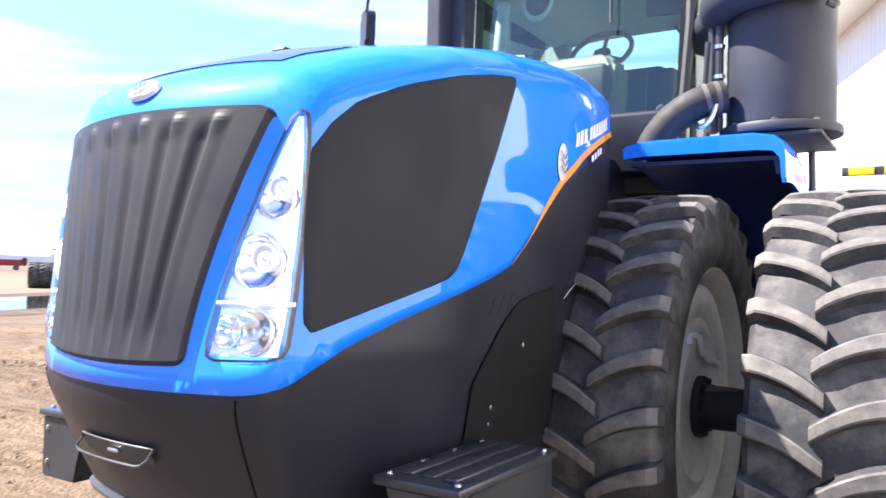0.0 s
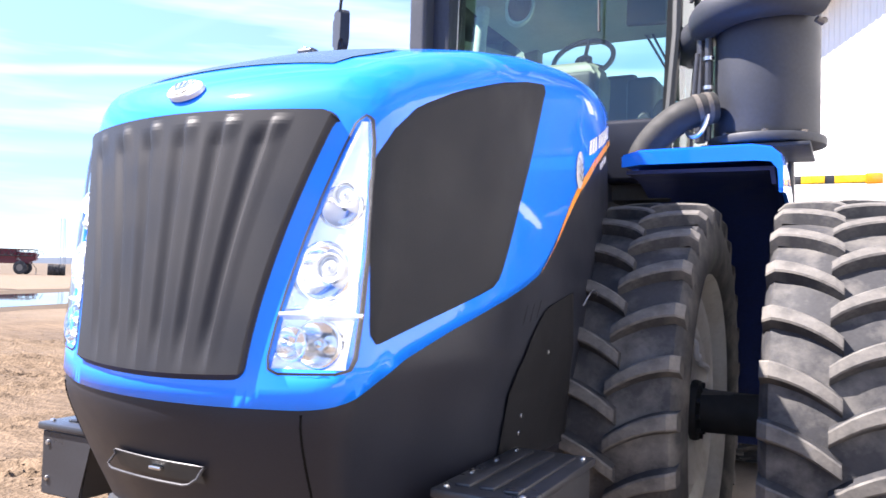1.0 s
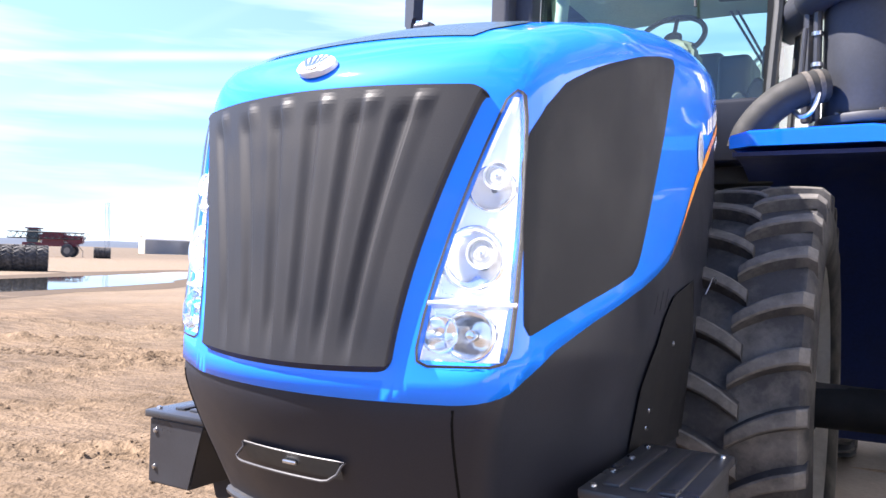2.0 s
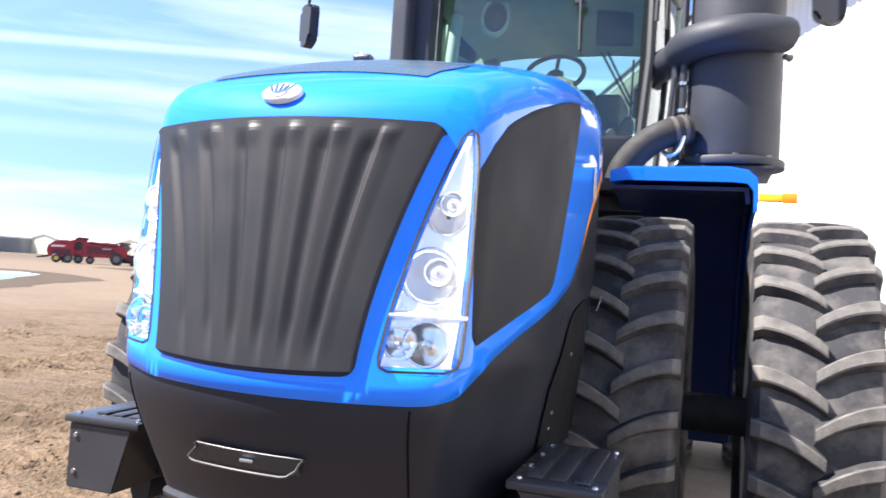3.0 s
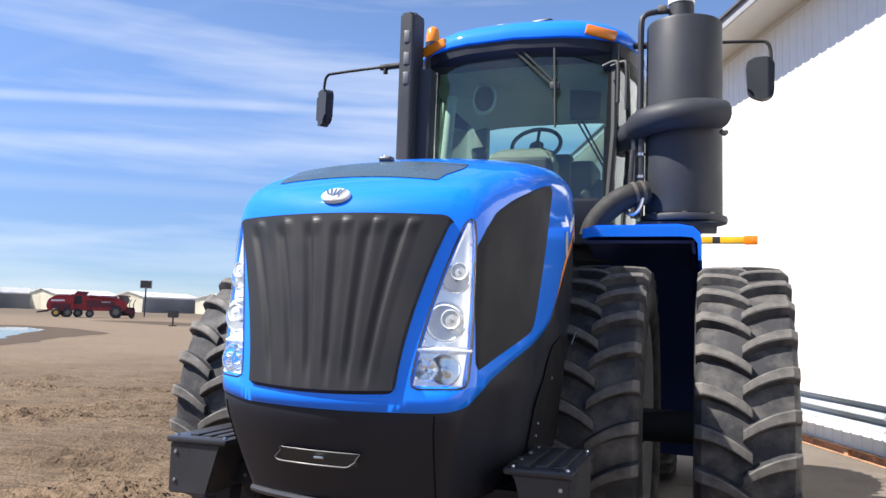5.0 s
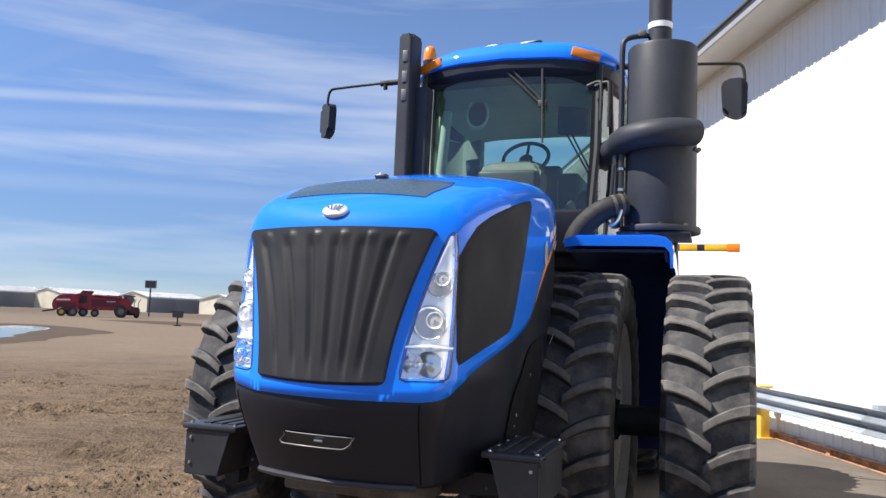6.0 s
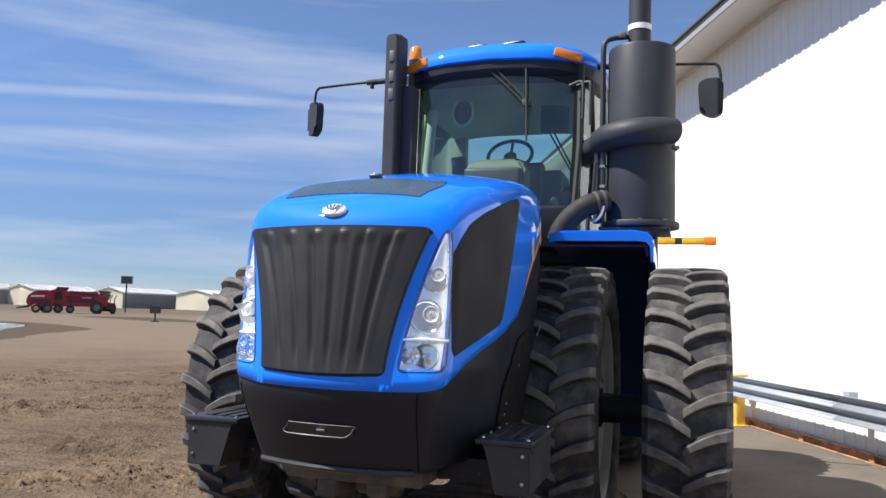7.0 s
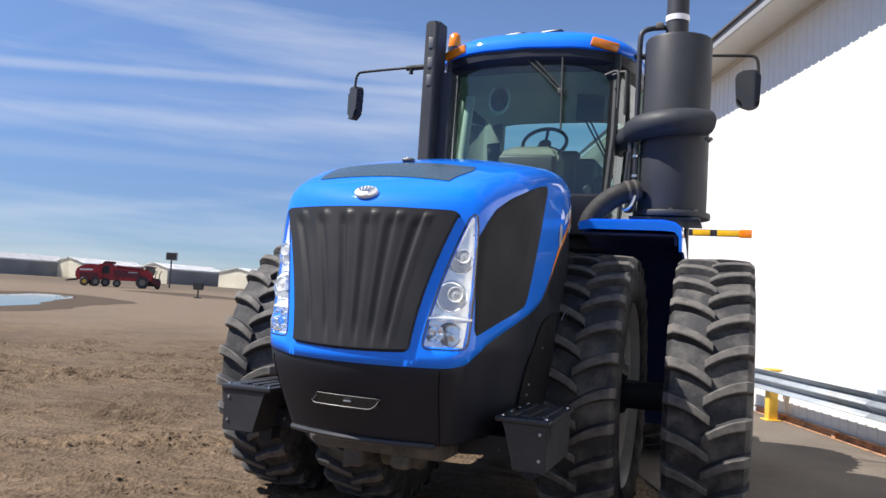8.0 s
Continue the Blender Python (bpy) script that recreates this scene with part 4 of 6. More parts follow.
for sd in (-1, 1):
    rows = []
    for k in range(30):
        y = 0.72 + (HOOD_BACK - 0.02 - 0.72) * k / 29
        z = lerp_list(BLUE_EDGE, y) + 0.002
        wide = 0.030 * sstep(0.80, 1.15, y) + 0.002
        rows.append(((y, z), (y - wide * 0.62, z + wide * 0.75)))
    band_on_side(rows, sd, ORANGE, 0.003, "side_stripe", hood, "orange stripe along the blue edge")
    # leaf badge
    bm = bmesh.new()
    vs = []
    for k in range(28):
        a = 2 * math.pi * k / 28
        vs.append(bm.verts.new(on_side(1.14 + 0.046 * math.cos(a) + 0.01 * math.sin(a), 2.095 + 0.078 * math.sin(a), sd, 0.005)))
    c = bm.verts.new(on_side(1.14, 2.095, sd, 0.012))
    for k in range(28):
        bm.faces.new((c, vs[k], vs[(k + 1) % 28]))
    leaf = part("side_badge", bm, LAMP_GREY, hood, "silver oval badge")
    for half in (-1, 1):
        for k in range(3):
            y0, z0 = 1.14, 2.045 + 0.030 * k
            band_on_side([((y0 + half * 0.003, z0), (y0 + half * 0.003, z0 + 0.009)),
                          ((y0 + half * 0.032, z0 + 0.030), (y0 + half * 0.030, z0 + 0.037))], sd, STEEL_BLACK, 0.0135, "leaf_vein", leaf)
    # brand lettering and model mark as plain bars
    def base(y):
        return 2.165 + 0.31 * (y - 1.25)
    for k in range(10):
        y0 = 1.285 + 0.052 * k + (0.030 if k > 2 else 0.0)
        y1 = y0 + 0.041
        band_on_side([((y0, base(y0)), (y0 + 0.018, base(y0) + 0.064)), ((y1, base(y1)), (y1 + 0.014, base(y1) + 0.064))], sd, WHITE, 0.003, "lettering_bar", hood)
    for y0, y1 in ((1.50, 1.53), (1.545, 1.58), (1.60, 1.63), (1.645, 1.68)):
        z0 = lerp_list(BLUE_EDGE, y0) - 0.022
        bm = bmesh.new()
        q = [on_side(y, z, sd, 0.003) for y, z in ((y0, z0 - 0.02), (y1, z0 - 0.012), (y1, z0 + 0.018), (y0, z0 + 0.010))]
        bm.faces.new([bm.verts.new(p) for p in q])
        part("model_bar", bm, BEZEL, nose)

# seams of the lower nose and its pull handle
DARK_SHEET = material("dark_sheet", (0.0115, 0.012, 0.014), rough=0.85, spec=0.12, vary=0.2, scale=5, fine=120, bump=0.0008)
SEAM = material("dark_joint", (0.006, 0.006, 0.006), rough=0.95, spec=0.05, vary=0.1)
for sd in (-1, 1):
    bm = bmesh.new()
    path = []
    for k in range(13):
        t = k / 12
        path.append(on_front(sd * (0.475 - 0.035 * t), 1.30 - 0.37 * t, -0.0118))
    tube(bm, path, 0.0040, 6)
    part("seam", bm, SEAM, nose, "dark joint between nose panels")
HANDLE = material("handle_steel", (0.045, 0.045, 0.05), rough=0.5, metal=0.0, vary=0.15)
HX0, HX1, HZ0, HZ1 = -0.20, 0.185, 1.085, 1.135
bm = bmesh.new()
rows = []
for j in range(5):
    v = j / 4
    rows.append([bm.verts.new(on_front(HX0 + (HX1 - HX0) * (0.5 + (i / 12 - 0.5) * (0.90 + 0.02 * v)), HZ0 + (HZ1 - HZ0) * v, 0.002)) for i in range(13)])
for a, b in zip(rows, rows[1:]):
    for i in range(12):
        bm.faces.new((a[i], a[i + 1], b[i + 1], b[i]))
part("handle_recess", bm, CAB_DARK, nose)
bm = bmesh.new()
lip = [on_front(HX0 + 0.02, HZ1, 0.002), on_front(HX0 + 0.026, HZ1 - 0.012, 0.006), on_front(HX0 + 0.004, HZ0 + 0.010, 0.030), on_front(HX0 + 0.018, HZ0 + 0.002, 0.036)]
for k in range(15):
    t = k / 14
    lip.append(on_front(HX0 + 0.035 + (HX1 - HX0 - 0.095) * t, HZ0, 0.038))
lip += [on_front(HX1 - 0.042, HZ0 + 0.003, 0.035), on_front(HX1 - 0.018, HZ0 + 0.020, 0.022), on_front(HX1 - 0.010, HZ1 - 0.010, 0.006), on_front(HX1, HZ1, 0.002)]
tube(bm, lip, 0.0038, 8)
part("pull_handle", bm, HANDLE, nose, "thin grey metal pull handle")
bm = bmesh.new()
tube(bm, [on_front(HX0 + 0.03 + (HX1 - HX0 - 0.03) * k / 8, HZ1 + 0.002, 0.002) for k in range(9)], 0.0028, 6)
part("handle_edge", bm, HANDLE, nose)
bm = bmesh.new()
hp = on_front(0.01, 1.112, 0.012)
box(bm, (hp.x - 0.022, hp.y - 0.004, hp.z - 0.005), (hp.x + 0.022, hp.y + 0.012, hp.z + 0.005), 0.003)
part("catch_plate", bm, BARE, nose)

# underside: skid lip below the nose and the front weight hitch
bm = bmesh.new()
pts = []
for k in range(17):
    x = -0.42 + 0.84 * k / 16
    pts.append(on_front(x, 0.925, -0.01) + Vector((0, 0, -0.012)))
tube(bm, pts, 0.016, 8)
part("nose_lip", bm, STEEL_BLACK, nose)
bm = bmesh.new()
box(bm, (-0.36, -0.02, 0.80), (0.40, 0.75, 0.905), 0.02)
box(bm, (-0.20, 0.02, 0.70), (-0.08, 0.30, 0.82), 0.03)
box(bm, (0.08, 0.02, 0.72), (0.20, 0.35, 0.82), 0.03)
lathe(bm, [(-0.10, 0.001), (-0.10, 0.10), (0.12, 0.10), (0.12, 0.001)], "x", (0.05, 0.30, 0.78), 20)
part("front_hitch", bm, CAST, tractor, "worn cast front support under the nose")
bm = bmesh.new()
tube(bm, [(0.60, 0.46, 1.07), (0.60, 0.46, 1.28), (0.585, 0.46, 1.30)], 0.014, 8)
part("grab_bar", bm, BARE, tractor, "short grey bar beside the step")

for sd in (-1, 1):
    for z in (1.17, 1.11):
        bm = bmesh.new()
        p = on_side(0.66, z, sd, -0.010)
        box(bm, (p.x - 0.008, p.y - 0.008, p.z - 0.008), (p.x + 0.008, p.y + 0.008, p.z + 0.008), 0.003)
        part("clip", bm, BARE, nose, "small bright clip")
    bm = bmesh.new()
    p = on_side(0.84, 1.38, sd, -0.012)
    lathe(bm, [(0.0, 0.010), (sd * 0.008, 0.009), (sd * 0.011, 0.0005)], "x", p, 12)
    part("bolt", bm, BARE, nose)
    for k in range(3):
        bm = bmesh.new()
        tube(bm, [on_side(0.582 + 0.066 * k + 0.042 * q / 4, 1.493 + 0.008 * k + 0.064 * q / 4, sd, -0.0135) for q in range(5)], 0.0045, 6)
        part("louvre", bm, SEAM, nose, "dark louvre slot")
    # darker matt sheet laid over the rear part of the nose side
    patch_on_side("matt_side_sheet", [(0.51, 1.00), (0.507, 1.266), (0.558, 1.347), (0.63, 1.428), (0.70, 1.485), (0.80, 1.545), (1.10, 1.60), (1.15, 1.0)], sd, DARK_SHEET, -0.007, 0.01, nose, "matt black sheet behind the nose panel")
    bm = bmesh.new()
    tube(bm, smooth_path([(sd * 0.75, 1.07, 1.55), (sd * 0.755, 1.13, 1.59), (sd * 0.75, 1.20, 1.61), (sd * 0.75, 1.27, 1.60), (sd * 0.74, 1.30, 1.585)], 4), 0.0022, 6)
    part("cable", bm, BARE, tractor, "thin pale cable beside the wheel")

# ---- hose, clamps and pipes beside the exhaust ----
hose_path = smooth_path([(0.66, 2.34, 2.26), (0.69, 2.34, 2.35), (0.76, 2.345, 2.445), (0.85, 2.36, 2.52), (0.95, 2.38, 2.565), (1.03, 2.42, 2.585)], 6)
bm = bmesh.new()
tube(bm, hose_path, 0.084, 18)
hose = part("intake_hose", bm, HOSE, tractor, "fat black rubber intake hose")
for i in (24, 27):
    bm = bmesh.new()
    tube(bm, [hose_path[i] - (hose_path[i + 1] - hose_path[i]).normalized() * 0.012, hose_path[i] + (hose_path[i + 1] - hose_path[i]).normalized() * 0.012], 0.088, 20)
    part("hose_clamp", bm, CAST, hose)
bm = bmesh.new()
tube(bm, smooth_path([(0.90, 2.36, 2.45), (0.93, 2.34, 2.42), (0.98, 2.33, 2.44), (1.01, 2.34, 2.53), (1.00, 2.36, 2.62)], 5), 0.013, 8)
part("hook", bm, BARE, exhaust, "bright bent metal hook")
bar("riser_pipe", [(0.985, 2.50, 2.42), (0.985, 2.50, 3.02)], 0.022, STEEL_BLACK, exhaust)
bar("riser_pipe", [(0.94, 2.54, 2.42), (0.94, 2.56, 3.00)], 0.030, STEEL_BLACK, exhaust)
bar("riser_pipe", [(0.91, 2.48, 2.60), (0.93, 2.48, 2.90)], 0.014, STEEL_BLACK, exhaust)
for z in (2.62, 2.70, 2.86):
    bm = bmesh.new()
    lathe(bm, [(z, 0.024), (z, 0.030), (z + 0.02, 0.030), (z + 0.02, 0.024)], "z", (0.985, 2.50, 0), 14)
    part("pipe_clip", bm, BARE, exhaust)
bm = bmesh.new()
tube(bm, smooth_path([(0.975, 2.52, 3.18), (0.975, 2.52, 3.5), (0.975, 2.52, 3.82), (0.995, 2.53, 3.90), (1.06, 2.55, 3.93), (1.18, 2.6, 3.95)], 5), 0.022, 8)
part("side_pipe", bm, STACK, exhaust)
bm = bmesh.new()
box(bm, (1.09, 2.53, 3.925), (1.15, 2.58, 3.975), 0.008)
part("pipe_elbow", bm, CAST, exhaust)
bm = bmesh.new()
box(bm, (0.97, 2.37, 2.355), (1.50, 3.0, 2.376), 0.004)
part("mount_plate", bm, STACK, exhaust)
for p in ((1.09, 2.40), (1.29, 2.338), (1.47, 2.42)):
    bm = bmesh.new()
    lathe(bm, [(2.425, 0.016), (2.44, 0.016), (2.443, 0.0004)], "z", (p[0], p[1], 0), 6)
    part("bolt", bm, CAST, exhaust)
bm = bmesh.new()
tube(bm, [(1.52, 2.36, 2.985), (1.545, 2.38, 2.97), (1.555, 2.40, 2.985)], 0.018, 8)
part("pipe_tab", bm, CAST, exhaust)

# ---- warning marker at the rear fender ----
bm = bmesh.new()
box(bm, (1.22, 5.935, 2.565), (1.93, 5.95, 2.645), 0.004)
mk = part("marker_arm", bm, STEEL_BLACK, tractor, "narrow arm with yellow and orange reflectors")
for x0, x1, mt in ((1.28, 1.475, REFLECT_YELLOW), (1.555, 1.80, REFLECT_YELLOW)):
    bm = bmesh.new()
    box(bm, (x0, 5.925, 2.572), (x1, 5.936, 2.638), 0.003)
    part("reflector", bm, mt, mk, "yellow reflector")
bm = bmesh.new()
box(bm, (1.80, 5.915, 2.555), (1.94, 5.955, 2.655), 0.012)
part("marker_lamp", bm, AMBER, mk, "orange end lamp")
bm = bmesh.new()
tube(bm, [(1.37, 3.0, 2.42), (1.38, 3.0, 2.05)], 0.020, 8)
tube(bm, [(1.30, 3.0, 2.40), (1.22, 3.02, 2.22)], 0.018, 8)
part("stay", bm, STEEL_BLACK, exhaust)

# ---- cab fittings ----
for sd, x0, x1 in ((1, 0.60, 0.83), (-1, 0.66, 0.86)):
    bm = bmesh.new()
    box(bm, (-0.12, -0.03, -0.038), (0.12, 0.03, 0.038), 0.012, pose(0.66 if sd > 0 else -0.69, 2.700 if sd > 0 else 2.73, 3.866, 6, sd * 13, sd * 18))
    part("turn_lamp", bm, AMBER, cab, "amber lamp at the roof corner")
bm = bmesh.new()
lathe(bm, [(4.0, 0.001), (4.0, 0.058), (4.02, 0.060), (4.11, 0.052), (4.135, 0.03), (4.14, 0.0005)], "z", (-0.80, 2.97, 0), 20)
bc = part("beacon", bm, AMBER, cab, "amber warning beacon")
bm = bmesh.new()
lathe(bm, [(3.90, 0.03), (3.96, 0.035), (3.965, 0.062), (4.0, 0.062), (4.0, 0.001)], "z", (-0.80, 2.97, 0), 20)
part("beacon_base", bm, STEEL_BLACK, bc)
for x0, x1, z in ((-0.34, -0.10, 4.072), (0.0, 0.24, 4.080)):
    bm = bmesh.new()
    tube(bm, smooth_path([(x0, 2.98, z - 0.03), (x0 + 0.03, 2.95, z + 0.004), (x1 - 0.03, 2.92, z + 0.012), (x1, 2.95, z)], 5), 0.012, 8)
    part("roof_rail", bm, STEEL_BLACK, cab, "thin black strip on the roof")
bm = bmesh.new()
box(bm, (-0.72, 2.44, 2.20), (0.72, 2.575, 2.56), 0.03, seg=3)
part("cowl", bm, BLACK, cab, "dark cowl below the windshield")
# headliner, rear trim and pillars inside
bm = bmesh.new()
rows = []
for y, z in ((2.775, 3.735), (2.86, 3.66), (2.98, 3.61), (3.3, 3.59), (3.8, 3.585), (4.30, 3.57)):
    rows.append([bm.verts.new((0.76 * u, y + 0.05 * u * u * (y < 3.0), z - 0.05 * u ** 4)) for u in [k / 8 - 1 for k in range(17)]])
for a, b in zip(rows, rows[1:]):
    for i in range(16):
        bm.faces.new((a[i], a[i + 1], b[i + 1], b[i]))
bmesh.ops.solidify(bm, geom=bm.faces[:], thickness=-0.02)
part("headliner", bm, CAB_TRIM, cab, "grey-green padded headliner")
bm = bmesh.new()
tube(bm, [(-0.66, 4.255, 3.60), (0.66, 4.255, 3.60)], 0.014, 6)
part("rear_frame", bm, CAB_DARK, cab)
bm = bmesh.new()
box(bm, (-0.74, 4.28, 3.60), (0.74, 4.36, 3.76), 0.02)
box(bm, (-0.74, 4.28, 2.36), (0.74, 4.36, 2.82), 0.02)
part("rear_trim", bm, CAB_TRIM, cab)
for sd in (-1, 1):
    bm = bmesh.new()
    box(bm, (sd * 0.71 - 0.07, 4.18, 2.36), (sd * 0.71 + 0.07, 4.32, 3.72), 0.03)
    part("rear_post", bm, CAB_GREY, cab)
bm = bmesh.new()
lathe(bm, [(0.0, 0.001), (-0.004, 0.03), (0.006, 0.045), (0.002, 0.085), (0.014, 0.10)], "y", (0, 0, 0), 24)
bmesh.ops.scale(bm, vec=(0.8, 1, 1.25), verts=bm.verts)
bmesh.ops.transform(bm, matrix=pose(-0.33, 2.985, 3.50, -14, 8, 18), verts=bm.verts)
part("speaker", bm, CAB_DARK, cab, "dark oval speaker under the headliner")
bm = bmesh.new()
lathe(bm, [(0.012, 0.098), (-0.004, 0.108), (-0.004, 0.122), (0.03, 0.126)], "y", (0, 0, 0), 24)
bmesh.ops.scale(bm, vec=(0.8, 1, 1.25), verts=bm.verts)
bmesh.ops.transform(bm, matrix=pose(-0.33, 2.985, 3.50, -14, 8, 18), verts=bm.verts)
part("speaker_ring", bm, CAB_TRIM, cab)
# grey-green inner post and window rail on the door side
bm = bmesh.new()
tube(bm, [(-0.66, 3.05, 2.40), (-0.69, 3.08, 3.0), (-0.66, 3.12, 3.56)], 0.045, 10)
part("inner_post", bm, CAB_TRIM, cab)
bm = bmesh.new()
tube(bm, smooth_path([(0.66, 3.5, 2.45), (0.70, 3.75, 2.75), (0.68, 4.0, 3.05), (0.60, 4.2, 3.25)], 4), 0.09, 10)
part("side_trim", bm, CAB_TRIM, cab, "pale rounded side trim")
for x, y, z in ((0.60, 3.10, 2.70), (0.50, 3.05, 2.62)):
    bm = bmesh.new()
    lathe(bm, [(-0.03, 0.001), (-0.03, 0.05), (0.0, 0.065), (0.02, 0.05), (0.025, 0.001)], "y", (0, 0, 0), 16)
    bmesh.ops.scale(bm, vec=(0.8, 1, 1.7), verts=bm.verts)
    bmesh.ops.transform(bm, matrix=pose(x, y, z, 0, 10, 10), verts=bm.verts)
    part("control_lever", bm, CAB_DARK, cab, "dark control grip")
# dash, steering wheel, seat and screens
bm = bmesh.new()
ds = []
for z, hx, y0, y1 in ((2.36, 0.24, 2.72, 3.02), (2.80, 0.27, 2.72, 3.04), (2.96, 0.27, 2.76, 3.04), (3.03, 0.18, 2.84, 3.02)):
    ds.append([bm.verts.new((0.03 + sx * hx, y, z)) for sx, y in ((-1, y0), (1, y0), (1, y1), (-1, y1))])
for a, b in zip(ds, ds[1:]):
    for i in range(4):
        bm.faces.new((a[i], a[(i + 1) % 4], b[(i + 1) % 4], b[i]))
bm.faces.new(ds[-1])
bmesh.ops.bevel(bm, geom=bm.edges[:], offset=0.03, segments=3, affect="EDGES")
DASH = material("dash_cover", (0.085, 0.10, 0.075), rough=0.6, vary=0.06)
part("dash", bm, DASH, cab, "pale dash cowl")
bm = bmesh.new()
box(bm, (-0.22, 2.68, 2.70), (0.28, 2.77, 2.925), 0.03, seg=3)
part("dash_front", bm, CAB_DARK, cab)
bm = bmesh.new()
ringpts = [(0.20 * math.cos(2 * math.pi * k / 40), 0.20 * math.sin(2 * math.pi * k / 40)) for k in range(41)]
tube(bm, [(x, y, 0) for x, y in ringpts], 0.017, 8, caps=False)
for a in (90, 215, 325):
    tube(bm, [(0.05 * math.cos(radians(a)), 0.05 * math.sin(radians(a)), -0.02), (0.195 * math.cos(radians(a)), 0.195 * math.sin(radians(a)), 0)], 0.014, 8)
lathe(bm, [(-0.04, 0.055), (-0.01, 0.06), (0.0, 0.05), (0.005, 0.001)], "z", (0, 0, 0), 16)
bmesh.ops.transform(bm, matrix=pose(0.10, 3.06, 3.10, 52, 0, 0), verts=bm.verts)
part("steering_wheel", bm, CAB_DARK, cab, "dark three-spoke steering wheel")
bar("steering_column", [(0.08, 2.95, 2.85), (0.10, 3.05, 3.09)], 0.045, CAB_DARK, cab)
bm = bmesh.new()
box(bm, (-0.22, 3.45, 2.55), (0.28, 3.95, 2.70), 0.05, seg=3)
box(bm, (-0.20, 3.88, 2.68), (0.26, 4.02, 3.20), 0.05, seg=3)
part("seat", bm, CAB_DARK, cab, "dark operator seat")
bm = bmesh.new()
box(bm, (0.36, 3.15, 2.40), (0.56, 3.60, 2.98), 0.04, seg=3)
part("armrest_console", bm, CAB_DARK, cab)
for m4, w, hgt in ((pose(0.70, 3.05, 2.88, 10, 0, 20), 0.06, 0.10), (pose(0.47, 3.25, 3.50, -10, 0, 10), 0.13, 0.17), (pose(-0.45, 3.3, 3.05, 10, 0, -25), 0.08, 0.10)):
    bm = bmesh.new()
    box(bm, (-w, -0.02, -hgt), (w, 0.02, hgt), 0.018, m4, 3)
    part("monitor", bm, CAB_DARK, cab, "dark back of a cab screen")
# lower wiper of the rear window
for pts in ([(0.22, 4.20, 3.62), (0.50, 4.20, 3.12)], [(0.27, 4.20, 3.62), (0.52, 4.20, 3.14)], [(0.51, 4.19, 3.50), (0.505, 4.19, 2.92)]):
    bm = bmesh.new()
    tube(bm, pts, 0.010, 6)
    part("wiper", bm, CAB_DARK, cab, "thin black wiper arm")
# wipers
for pts in ([(0.00, 2.66, 3.76), (0.32, 2.62, 3.45)], [(0.06, 2.66, 3.76), (0.345, 2.62, 3.46)], [(0.325, 2.60, 3.74), (0.345, 2.58, 3.12)]):
    bm = bmesh.new()
    tube(bm, pts, 0.009, 6)
    part("wiper", bm, CAB_DARK, cab, "thin black wiper arm")
bm = bmesh.new()
box(bm, (0.295, 2.595, 3.42), (0.37, 2.625, 3.48), 0.008)
part("wiper_pivot", bm, CAB_DARK, cab)
for x, y, z0, z1 in ((0.86, 2.66, 3.25, 3.62), (0.80, 2.64, 3.30, 3.62)):
    bm = bmesh.new()
    tube(bm, smooth_path([(x, y, z0), (x, y, z1 - 0.05), (x - 0.03, y + 0.02, z1), (x - 0.12, y + 0.05, z1 - 0.02)], 4), 0.014, 8)
    part("grab_rail", bm, CAB_DARK, cab, "black grab rail beside the windshield")
INSET = material("inset_plastic", (0.11, 0.115, 0.125), rough=0.5, vary=0.2)
# pale insets on the intake column
for z in (3.90, 3.72, 3.56):
    bm = bmesh.new()
    box(bm, (-0.875, 2.500, z - 0.05), (-0.825, 2.514, z + 0.05), 0.006)
    part("inset", bm, INSET, col, "pale inset on the column")
bm = bmesh.new()
tube(bm, [(-0.66, 2.72, 2.4), (-0.67, 2.72, 3.1), (-0.67, 2.74, 3.66)], 0.008, 6)
part("wire", bm, BARE, col)


# ---- setting: ground, pavement, shed ----
GROUND = material("dirt", (0.134, 0.096, 0.064), rough=0.95, vary=0.46, scale=0.25, fine=24, bump=0.09, dirt=(0.100, 0.071, 0.047), spec=0.15, dirt_at=0.56,
                  dirt_scale=0.45)


